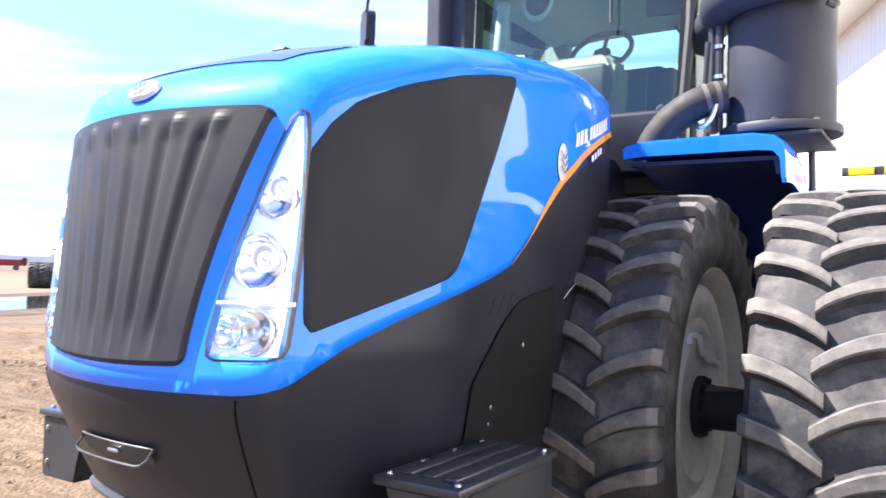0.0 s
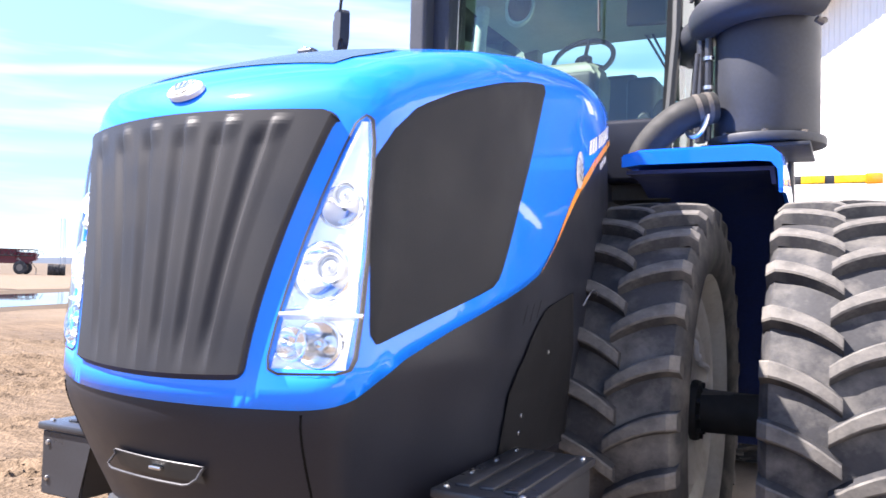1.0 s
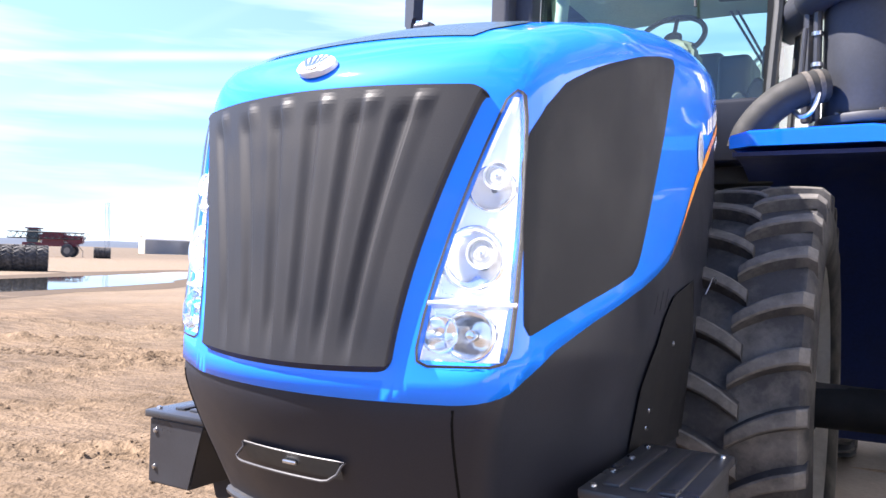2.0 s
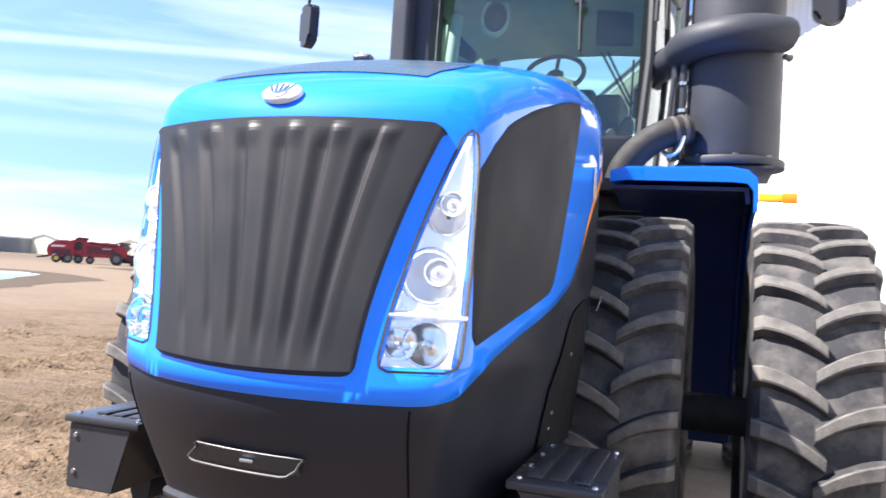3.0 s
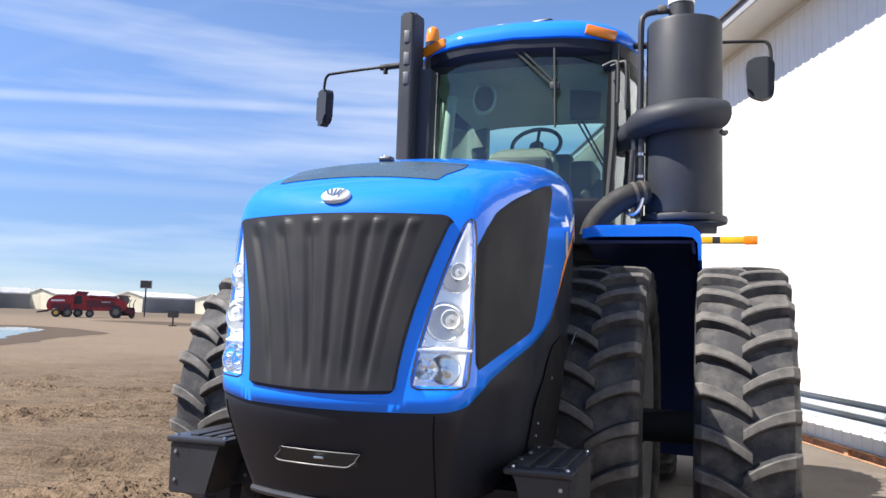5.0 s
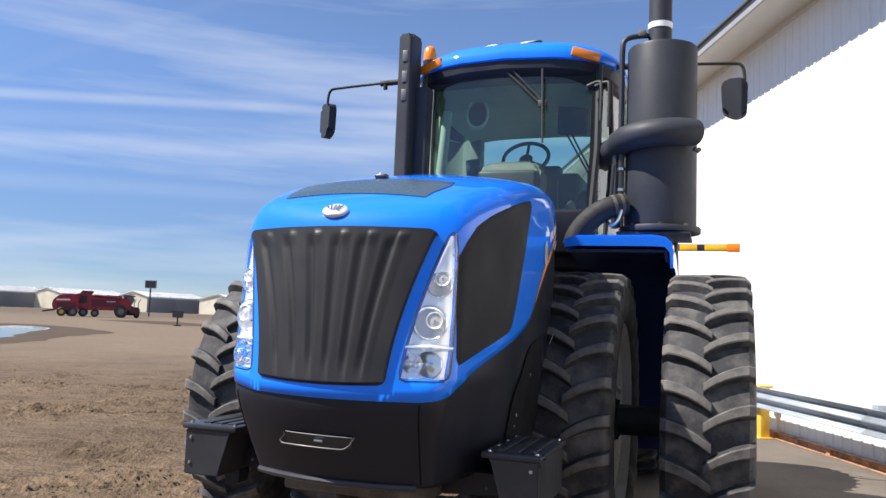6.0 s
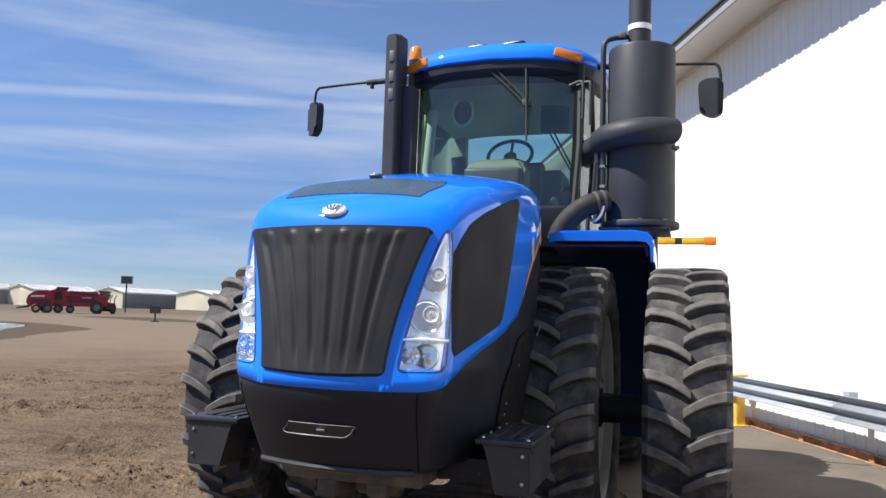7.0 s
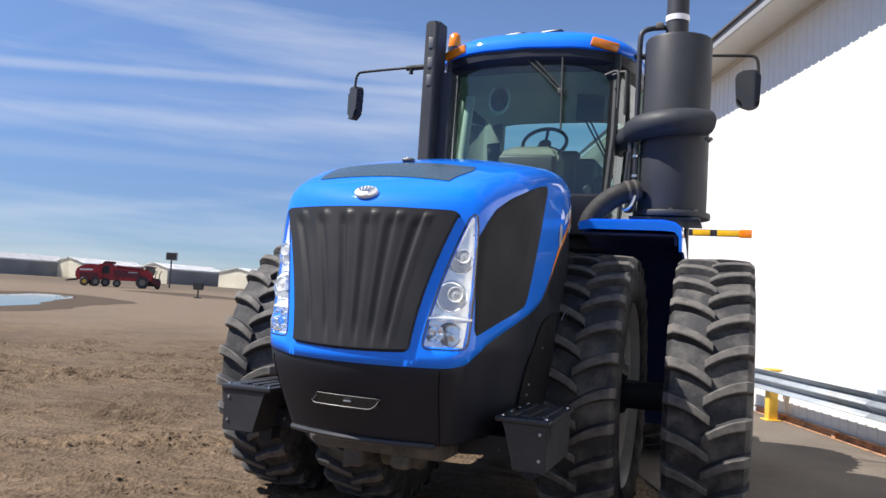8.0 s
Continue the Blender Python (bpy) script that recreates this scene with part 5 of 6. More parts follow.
def pale_far_yard(m):
    """Paler, rolled dirt on the open part of the yard beyond the churned stretch."""
    n, l = m.node_tree.nodes, m.node_tree.links
    p = n["Principled BSDF"]
    src = p.inputs["Base Color"].links[0].from_socket
    # long scrape marks and scattered pale crumbs
    tc = n.new("ShaderNodeTexCoord")
    mp = n.new("ShaderNodeMapping")
    mp.inputs["Rotation"].default_value = (0, 0, radians(-32))
    mp.inputs["Scale"].default_value = (0.7, 5.0, 1.0)
    l.new(tc.outputs["Object"], mp.inputs["Vector"])
    st = n.new("ShaderNodeTexNoise")
    st.inputs["Scale"].default_value = 1.6
    st.inputs["Detail"].default_value = 9.0
    st.inputs["Roughness"].default_value = 0.68
    l.new(mp.outputs["Vector"], st.inputs["Vector"])
    sr = n.new("ShaderNodeMapRange")
    sr.inputs["From Min"].default_value = 0.32
    sr.inputs["From Max"].default_value = 0.68
    sr.inputs["To Min"].default_value = 0.58
    sr.inputs["To Max"].default_value = 1.36
    l.new(st.outputs["Fac"], sr.inputs["Value"])
    sv = n.new("ShaderNodeVectorMath")
    sv.operation = "SCALE"
    l.new(src, sv.inputs[0])
    l.new(sr.outputs["Result"], sv.inputs["Scale"])
    src = sv.outputs["Vector"]
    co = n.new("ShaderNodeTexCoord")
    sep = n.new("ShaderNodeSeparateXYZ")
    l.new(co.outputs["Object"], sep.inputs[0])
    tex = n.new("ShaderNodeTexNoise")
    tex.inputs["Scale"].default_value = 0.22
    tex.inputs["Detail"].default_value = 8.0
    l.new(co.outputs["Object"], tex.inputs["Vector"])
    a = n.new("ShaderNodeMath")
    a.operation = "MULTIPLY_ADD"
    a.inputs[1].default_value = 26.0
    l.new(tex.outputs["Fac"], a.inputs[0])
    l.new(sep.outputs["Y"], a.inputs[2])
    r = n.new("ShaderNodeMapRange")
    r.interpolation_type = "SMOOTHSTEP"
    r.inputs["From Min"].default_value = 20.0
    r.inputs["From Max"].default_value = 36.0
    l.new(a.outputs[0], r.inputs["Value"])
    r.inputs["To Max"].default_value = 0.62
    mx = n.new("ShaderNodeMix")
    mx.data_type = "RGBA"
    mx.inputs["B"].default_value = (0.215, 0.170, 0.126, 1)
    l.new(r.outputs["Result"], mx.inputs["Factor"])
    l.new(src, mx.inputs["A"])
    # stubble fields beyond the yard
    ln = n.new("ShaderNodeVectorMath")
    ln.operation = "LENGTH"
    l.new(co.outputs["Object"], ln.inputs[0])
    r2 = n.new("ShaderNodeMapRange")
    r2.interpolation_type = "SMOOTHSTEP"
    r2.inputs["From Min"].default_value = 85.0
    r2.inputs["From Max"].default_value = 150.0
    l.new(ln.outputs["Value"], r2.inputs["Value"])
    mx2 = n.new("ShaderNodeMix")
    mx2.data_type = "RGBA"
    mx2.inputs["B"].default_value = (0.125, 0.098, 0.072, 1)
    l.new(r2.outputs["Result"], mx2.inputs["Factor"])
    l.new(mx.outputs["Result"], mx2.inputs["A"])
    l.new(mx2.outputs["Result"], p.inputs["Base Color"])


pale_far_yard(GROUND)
MUD = material("damp_mud", (0.082, 0.062, 0.045), rough=0.95, spec=0.1, vary=0.25, scale=0.6, fine=10, bump=0.01)
WATER = material("puddle_water", (0.03, 0.03, 0.028), rough=0.03, vary=0.1, scale=0.4, spec=0.6)
CONCRETE = material("yard_concrete", (0.140, 0.119, 0.098), rough=0.9, vary=0.16, scale=0.7, fine=30, bump=0.008, spec=0.2, dirt=(0.105, 0.088, 0.072), dirt_at=0.55,
                    dirt_scale=0.8)
WALL_W = material("white_siding", (0.80, 0.79, 0.76), rough=0.42, vary=0.03, scale=0.6, fine=6, random_tint=0.015)
SOFFIT = material("soffit_metal", (0.62, 0.60, 0.55), rough=0.5, vary=0.06)
FASCIA_GREY = material("fascia_grey", (0.30, 0.30, 0.31), rough=0.5, vary=0.08)
FASCIA = material("fascia_metal", (0.10, 0.10, 0.11), rough=0.5, vary=0.1)
GALV = material("galvanised_steel", (0.34, 0.38, 0.42), rough=0.55, metal=0.15, vary=0.2, scale=2, fine=40, dirt=(0.25, 0.24, 0.23), dirt_at=0.6)
RUST = material("rusty_beam", (0.46, 0.24, 0.13), rough=0.85, vary=0.35, scale=3, fine=40, bump=0.004, dirt=(0.10, 0.07, 0.05), dirt_at=0.58, dirt_scale=3.5)


def axis_steps(lo, hi, step, grow, far):
    a = []
    v = lo
    while v < hi:
        a.append(v)
        v += step
    a.append(hi)
    up, s = hi, step
    while up < far:
        s *= grow
        up += s
        a.append(up)
    dn, s = lo, step
    while dn > -far:
        s *= grow
        dn -= s
        a.insert(0, dn)
    return a


# tyre tracks left by heavy machines: start, end, width, spacing of the lug marks
TRACKS = [((-9.0, -0.9), (-1.9, 3.6), 0.50, 0.19), ((-12.0, 4.6), (-3.0, 8.6), 0.55, 0.27),
          ((-16.0, 8.0), (-4.0, 11.5), 0.6, 0.3)]


def ground_height(x, y):
    d = math.hypot(x + 4, y - 4)
    near = 1 - sstep(9, 26, d)
    if near <= 0:
        return 0.0
    paved = sstep(-0.4, -1.6, x)
    amp = near * (0.25 + 0.75 * paved)
    p = Vector((x, y, 0))
    h = 0.045 * noise.noise(p * 0.55) + 0.022 * noise.noise(p * 1.9 + Vector((7, 3, 1)))
    rough = max(0.0, noise.noise(p * 0.7 + Vector((3, 9, 2))) * 1.5 + 0.40)
    # scraped and rolled in one direction, so the crumbs lie in long streaks
    q = Vector((x * 0.85 + y * 0.53, (y * 0.85 - x * 0.53) * 2.6, 0))
    clod = max(0.0, noise.noise(q * 2.6 + Vector((1, 8, 4))) - 0.05) * 0.13 + max(0.0, noise.noise(q * 5.5) - 0.10) * 0.10
    clod += max(0.0, noise.noise(p * 11.0) - 0.20) * 0.07
    h += rough * (clod + 0.012 * noise.noise(p * 3.5))
    for a, b, w, gap in TRACKS:
        ax, ay = a
        dx, dy = b[0] - ax, b[1] - ay
        ln = math.hypot(dx, dy)
        dx, dy = dx / ln, dy / ln
        s = (x - ax) * dx + (y - ay) * dy
        c = -(x - ax) * dy + (y - ay) * dx + 0.22 * math.sin(s * 0.5)
        if abs(c) < w and -0.5 < s < ln + 0.5:
            e = sstep(-0.5, 0.6, s) * (1 - sstep(ln - 0.6, ln + 0.5, s))
            worn = 0.45 + 0.55 * sstep(-0.35, 0.25, noise.noise(Vector((s * 0.7, c * 0.8, ax))))
            f = (1 - sstep(w * 0.45, w * 0.6, abs(c))) * e
            lug = ((s + abs(c) * 0.75) / gap + (0.5 if c > 0 else 0.0)) % 1.0
            h += f * worn * (-0.026 + 0.080 * sstep(0.45, 0.58, lug) * (1 - sstep(0.80, 0.95, lug)))
            h += 0.035 * e * worn * sstep(w * 0.45, w * 0.62, abs(c)) * (1 - sstep(w * 0.65, w, abs(c)))
    return h * amp - 0.004 * near


bm_v, bm_f = [], []
gx, gy = axis_steps(-11.5, -0.8, 0.045, 1.13, 4000), axis_steps(-3.5, 9.0, 0.045, 1.13, 4000)
for y in gy:
    for x in gx:
        bm_v.append((x, y, ground_height(x, y)))
nx = len(gx)
for j in range(len(gy) - 1):
    for i in range(nx - 1):
        k = j * nx + i
        bm_f.append((k, k + 1, k + nx + 1, k + nx))
me = bpy.data.meshes.new("ground")
me.from_pydata(bm_v, [], bm_f)
me.polygons.foreach_set("use_smooth", [True] * len(me.polygons))
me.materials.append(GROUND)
tagged(new("ground", me), "dry brown dirt yard with tyre tracks and clods", "ground", kind="structure")

WD = Vector((-0.37728, 0.9261, 0))
WN = Vector((-0.9261, -0.37728, 0))
W0 = Vector((3.3, 9.0, 0)) + WN * 0.25
WALL_TURN = Matrix(((WD.x, WN.x, 0, W0.x), (WD.y, WN.y, 0, W0.y), (0, 0, 1, 0), (0, 0, 0, 1)))


def on_wall(name, bm, mat, label="", category="", kind="", parent=None, smooth=False):
    """A mesh built with x along the shed's wall and y out from it."""
    ob = part(name, bm, mat, parent, label, smooth=smooth)
    if not parent:
        ob.matrix_world = WALL_TURN
        tagged(ob, category=category, kind=kind)
    return ob


bm = bmesh.new()
box(bm, (-26, 0.0, -0.3), (22, 3.7, 0.012), 0.006)
on_wall("pavement", bm, CONCRETE, "worn pale concrete apron along the shed", "pavement", "structure")
bm = bmesh.new()
box(bm, (-26, -0.35, 0), (22, -0.02, 6.70))
shed_wall = on_wall("wall_shed", bm, WALL_W, "tall shed wall of white ribbed metal siding", "wall", "structure")


def siding_mesh():
    bm = bmesh.new()
    prof = []
    for k in range(4):
        x = k * 0.2286
        prof += [(x, 0.0), (x + 0.016, 0.014), (x + 0.046, 0.014), (x + 0.062, 0.0), (x + 0.12, 0.0), (x + 0.126, 0.003), (x + 0.156, 0.003), (x + 0.162, 0.0)]
    prof.append((0.9144, 0.0))
    lo = [bm.verts.new((x, y, 0.04)) for x, y in prof]
    hi = [bm.verts.new((x, y, 6.63)) for x, y in prof]
    for i in range(len(prof) - 1):
        bm.faces.new((lo[i], lo[i + 1], hi[i + 1], hi[i]))
    return mesh_of("siding_panel", bm, WALL_W, 15)


SIDING = siding_mesh()
for k in range(52):
    ob = new("siding_panel", SIDING)
    ob.parent = shed_wall
    ob.matrix_basis = pose(-26 + 0.9144 * k, -0.018 + 0.0015 * (k % 2), 0)
bm = bmesh.new()
box(bm, (-26, -6, 6.66), (22.4, 0.70, 6.70))
eave = on_wall("eave", bm, SOFFIT, "pale metal soffit under the shed's eave", "eave", "structure")
bm = bmesh.new()
box(bm, (-26, 0.70, 6.64), (22.4, 0.735, 6.80), 0.004)
part("fascia", bm, FASCIA_GREY, eave, "grey metal fascia", smooth=False)
bm = bmesh.new()
box(bm, (-26, -6, 6.80), (22.5, 0.79, 6.845), 0.004)
part("roof_edge", bm, FASCIA, eave, "dark roof edge", smooth=False)
bm = bmesh.new()
box(bm, (-26, -0.02, 6.59), (22, 0.03, 6.662), 0.004)
part("trim_board", bm, SOFFIT, eave, smooth=False)

# guard rail with its posts
rail = thing("guard_rail", "galvanised steel guard rail along the shed wall", "guard rail")
rail.matrix_world = WALL_TURN
def beam_profile():
    pts = []
    for k in range(25):
        t = k / 24
        pts.append((0.045 * math.cos(4 * math.pi * t), 0.495 + 0.32 * t))
    return pts
for s0, s1 in ((-16.95, -13.15), (-13.15, -9.35), (-9.35, -5.55), (-5.55, -1.74), (-1.74, 2.3)):
    bm = bmesh.new()
    lo = [bm.verts.new((s0 - 0.03, 0.37 + u, z)) for u, z in beam_profile()]
    hi = [bm.verts.new((s1, 0.373 + u, z)) for u, z in beam_profile()]
    for i in range(len(lo) - 1):
        bm.faces.new((lo[i], lo[i + 1], hi[i + 1], hi[i]))
    ob = part("rail_beam", bm, GALV, rail)
    s = ob.modifiers.new("thick", "SOLIDIFY")
    s.thickness = 0.005
for s in (-13.3, -9.5, -5.7, -1.88):
    bm = bmesh.new()
    box(bm, (s - 0.06, 0.0, 0.60), (s + 0.06, 0.30, 0.69), 0.006)
    box(bm, (s - 0.06, 0.20, 0.58), (s + 0.06, 0.325, 0.86), 0.006)
    part("post", bm, GALV, rail)
bm = bmesh.new()
box(bm, (1.10, 0.165, 0.012), (1.26, 0.315, 0.80), 0.012)
box(bm, (1.06, 0.13, 0.795), (1.30, 0.345, 0.835), 0.01)
box(bm, (1.05, 0.12, 0.012), (1.31, 0.36, 0.03), 0.004)
part("end_post", bm, YELLOW, rail, "yellow painted steel end post")

# rusty channel lying along the wall
bm = bmesh.new()
box(bm, (-18, 0.012, 0.012), (2.2, 0.026, 0.125), 0.003)
box(bm, (-18, 0.012, 0.012), (2.2, 0.085, 0.026), 0.003)
box(bm, (-18, 0.012, 0.111), (2.2, 0.085, 0.125), 0.003)
channel = on_wall("steel_channel", bm, RUST, "rusty steel channel lying along the wall", "steel beam")
for k in range(10):
    bm = bmesh.new()
    s = 1.2 - 1.6 * k
    box(bm, (s - 0.05, 0.027, 0.026), (s + 0.05, 0.080, 0.111), 0.004)
    part("stiffener", bm, RUST, channel, smooth=False)

# loose clods and crumbs of dirt, thickest along the tracks
rnd = random.Random(11)
verts, faces = [], []
ICO = [(0, 0, 1), (0.9, 0, 0.35), (0.28, 0.85, 0.35), (-0.72, 0.53, 0.35), (-0.72, -0.53, 0.35), (0.28, -0.85, 0.35), (0, 0, -0.4)]
ICO_F = [(0, 1, 2), (0, 2, 3), (0, 3, 4), (0, 4, 5), (0, 5, 1), (6, 2, 1), (6, 3, 2), (6, 4, 3), (6, 5, 4), (6, 1, 5)]
made = 0
while made < 14000:
    if rnd.random() < 0.2:
        a, b, w, gap = rnd.choice(TRACKS)
        t = rnd.random()
        x = a[0] + (b[0] - a[0]) * t + rnd.gauss(0, 0.35)
        y = a[1] + (b[1] - a[1]) * t + rnd.gauss(0, 0.35)
    else:
        x, y = -1.2 - 24 * rnd.random() ** 1.6, -3.3 + 26 * rnd.random() ** 1.5
        if noise.noise(Vector((x * 0.6, y * 0.6, 3.0))) < rnd.uniform(-0.25, 0.35):
            continue
    if x > -1.25 and y > 0.4:
        continue
    r = min(0.024, 0.006 + rnd.expovariate(1 / 0.0075))
    z0 = ground_height(x, y)
    k = len(verts)
    sx, sy, sz = r * rnd.uniform(0.8, 1.7), r * rnd.uniform(0.7, 1.3), r * rnd.uniform(0.35, 0.7)
    ang = rnd.uniform(0, 6.28)
    ca, sa = math.cos(ang), math.sin(ang)
    for px, py, pz in ICO:
        j = rnd.uniform(0.75, 1.2)
        ux, uy = px * sx * j, py * sy * j
        verts.append((x + ux * ca - uy * sa, y + ux * sa + uy * ca, z0 + pz * sz * j))
    faces += [tuple(k + i for i in f) for f in ICO_F]
    made += 1
me = bpy.data.meshes.new("clods")
me.from_pydata(verts, [], faces)
me.materials.append(GROUND)
tagged(new("clods", me), "loose dry clods and crumbs of brown dirt", "dirt clods", kind="stuff")


# ---- distance: puddle, machines, sheds, hills ----
def flat_patch(name, outline, z, mat, label, cat, wobble=0.0, n=5):
    pts = [Vector((x, y, 0)) for x, y in outline]
    k = len(pts)
    out = []
    for i in range(k):
        a, b, c, d = pts[i - 1], pts[i], pts[(i + 1) % k], pts[(i + 2) % k]
        for j in range(n):
            t = j / n
            p = 0.5 * ((2 * b) + (c - a) * t + (2 * a - 5 * b + 4 * c - d) * t * t + (3 * b - a - 3 * c + d) * t ** 3)
            p += Vector((noise.noise(p * 0.9), noise.noise(p * 0.9 + Vector((5, 5, 5))), 0)) * wobble
            out.append((p.x, p.y, z))
    b = bmesh.new()
    b.faces.new([b.verts.new(p) for p in out])
    bmesh.ops.triangulate(b, faces=b.faces[:])
    return tagged(part(name, b, mat, label=label, smooth=False), category=cat, kind="structure")


PUDDLE = [(-15, -6), (-20, 4), (-23.9, 12), (-27.8, 22), (-32.5, 28.6), (-38.9, 36.6), (-43, 37.6), (-39.5, 31), (-35.0, 21), (-31.5, 12), (-28, 2), (-22, -8)]
flat_patch("mud", [(-13, -9), (-18.3, 4), (-22.0, 12), (-25.4, 22), (-29, 28), (-34.0, 36.5), (-47, 42), (-44, 32), (-38.0, 21), (-34, 12), (-30, 2), (-24, -10)], 0.006, MUD,
           "dark damp mud round the puddle", "mud", 0.9)
flat_patch("puddle", PUDDLE, 0.013, WATER, "shallow standing water reflecting the sky", "puddle", 0.5)
flat_patch("mud", [(-60, 64), (-45, 58), (-36, 60), (-44, 64), (-58, 72)], 0.006, MUD, "dark damp streak of mud on the yard", "mud", 1.2)

RED = material("red_paint", (0.34, 0.010, 0.020), rough=0.35, vary=0.12, scale=2, fine=10)
FAR_RIM = material("dusty_rim", (0.20, 0.18, 0.15), rough=0.6, vary=0.2)
RED_DK = material("dark_red_paint", (0.12, 0.010, 0.020), rough=0.4, vary=0.15, scale=2)
FAR_BLACK = material("far_black", (0.03, 0.03, 0.03), rough=0.6, vary=0.2)
CREAM = material("cream_siding", (0.93, 0.88, 0.74), rough=0.5, vary=0.05, scale=0.2, fine=2)
GREY_SIDE = material("grey_siding", (0.47, 0.47, 0.48), rough=0.5, vary=0.05, scale=0.2, fine=2)
ROOF_W = material("white_roof", (0.88, 0.88, 0.88), rough=0.35, vary=0.04, scale=0.2)
GLASS_FAR = material("dark_glass", (0.02, 0.03, 0.035), rough=0.05, vary=0.05)
HILL = material("far_hill", (0.045, 0.060, 0.085), rough=1.0, vary=0.15, scale=0.004, fine=0.05)
FIELD = material("far_stubble", (0.20, 0.165, 0.12), rough=1.0, vary=0.15, scale=0.01, fine=0.1)


def small_wheel(parent, x, y, z, r, w, mat=RUBBER):
    b = bmesh.new()
    lathe(b, [(-w / 2, r * 0.5), (-w / 2, r * 0.9), (-w * 0.35, r), (w * 0.35, r), (w / 2, r * 0.9), (w / 2, r * 0.5)], "y", (x, y, z), 28)
    ob = part("wheel", b, mat, parent)
    b = bmesh.new()
    lathe(b, [(-w * 0.42, 0.001), (-w * 0.42, r * 0.5), (w * 0.42, r * 0.5), (w * 0.42, 0.001)], "y", (x, y, z), 20)
    part("rim", b, YELLOW if mat is FAR_BLACK else FAR_RIM, ob)
    return ob


def block(parent, name, lo, hi, mat, bevel=0.12, taper=None):
    b = bmesh.new()
    vs = box(b, lo, hi)
    if taper:
        cx, cy = (lo[0] + hi[0]) / 2, (lo[1] + hi[1]) / 2
        for v in b.verts:
            if v.co.z > (lo[2] + hi[2]) / 2:
                v.co.x, v.co.y = cx + (v.co.x - cx) * taper[0] + taper[2], cy + (v.co.y - cy) * taper[1]
    if bevel:
        bmesh.ops.bevel(b, geom=b.edges[:], offset=bevel, segments=2, affect="EDGES")
    return part(name, b, mat, parent)


def nearer(at, share):
    """A place moved along the line of sight from the yard's near end."""
    return (1.66 + (at[0] - 1.66) * share, -3.78 + (at[1] + 3.78) * share)


def ray_pt(bearing, dist):
    return Vector((1.66 + math.sin(radians(bearing)) * dist, -3.78 + math.cos(radians(bearing)) * dist, 0))


def hull(parent, name, outline, half, mat, bevel=0.08, label=""):
    """A body cut from a side outline of (x, z), as wide as twice half."""
    b = bmesh.new()
    prism(b, outline, 2 * half, lambda u, v, w: Vector((u, w - half, v)))
    bmesh.ops.bevel(b, geom=[e for e in b.edges if abs(e.verts[0].co.y - e.verts[1].co.y) < 1e-5], offset=bevel, segments=2, affect="EDGES")
    return part(name, b, mat, parent, label)


def combine():
    c = thing("combine_harvester", "dark red combine harvester standing on the far side of the yard", "combine")
    hull(c, "body", rounded([(-3.6, 0.95), (-1.6, 0.85), (1.5, 0.95), (3.3, 1.0), (3.4, 2.0), (2.6, 2.55), (-1.3, 2.60), (-1.6, 2.95), (-3.3, 2.95), (-3.75, 2.2)], 0.25, 3), 1.3, RED)
    hull(c, "grain_tank", [(-3.0, 2.9), (-1.5, 2.9), (-1.25, 3.3), (-2.6, 3.35)], 1.2, RED_DK)
    hull(c, "tank_cover", [(0.1, 2.56), (2.2, 2.54), (2.1, 2.82), (0.3, 2.86)], 1.1, FAR_BLACK, 0.04, "black top cover")
    hull(c, "side_panel", rounded([(-1.5, 1.3), (1.9, 1.4), (1.9, 2.1), (-1.4, 2.3)], 0.15, 3), 1.34, RED_DK, 0.02)
    hull(c, "side_vent", [(-2.9, 1.7), (-2.0, 1.7), (-2.0, 2.75), (-2.8, 2.75)], 1.33, FAR_BLACK, 0.02, "dark louvred opening")
    cb = hull(c, "cab", [(2.3, 1.9), (3.4, 1.7), (3.75, 2.4), (3.5, 2.85), (2.4, 2.85)], 0.85, GLASS_FAR, 0.08)
    hull(cb, "cab_roof", [(2.2, 2.84), (3.8, 2.80), (3.7, 2.98), (2.3, 3.0)], 0.95, RED_DK, 0.04)
    hull(c, "feeder", [(3.1, 0.7), (4.4, 0.4), (4.5, 0.9), (3.3, 1.7)], 0.5, RED_DK, 0.05)
    for y in (-1.4, 1.4):
        hull(c, "side_decal", [(0.3, 1.95), (1.4, 1.98), (1.4, 2.12), (0.3, 2.10)], 1.36, WHITE, 0.0)
        small_wheel(c, 2.1, y, 0.80, 0.80, 0.6, RUBBER)
        small_wheel(c, -2.4, y, 0.55, 0.55, 0.4, RUBBER)
        small_wheel(c, -1.0, y, 0.50, 0.50, 0.4, RUBBER)
    b = bmesh.new()
    tube(b, [(-1.2, -1.4, 2.75), (2.0, -1.45, 2.5)], 0.16, 10)
    part("unloading_tube", b, RED_DK, c)
    p = ray_pt(-42.15, 113)
    c.matrix_world = pose(p.x, p.y, 0, 0, 0, 42)
    return c


combine()
baler = thing("baler", "round red baler with a yellow wheel and hitch beside the combine", "baler")
hull(baler, "body", rounded([(-1.3, 0.75), (1.5, 0.75), (1.55, 2.3), (1.0, 2.85), (-0.6, 2.75), (-1.45, 2.1), (-1.55, 1.3)], [0.3, 0.1, 0.3, 0.4, 0.6, 0.5, 0.3], 4), 1.2, RED)
hull(baler, "side_cover", rounded([(-0.9, 1.0), (1.2, 1.0), (1.2, 1.75), (-1.1, 1.7)], 0.2, 3), 1.24, RED_DK, 0.02)
hull(baler, "side_decal", [(-1.1, 1.95), (0.5, 2.0), (0.5, 2.2), (-1.0, 2.15)], 1.22, WHITE, 0.0)
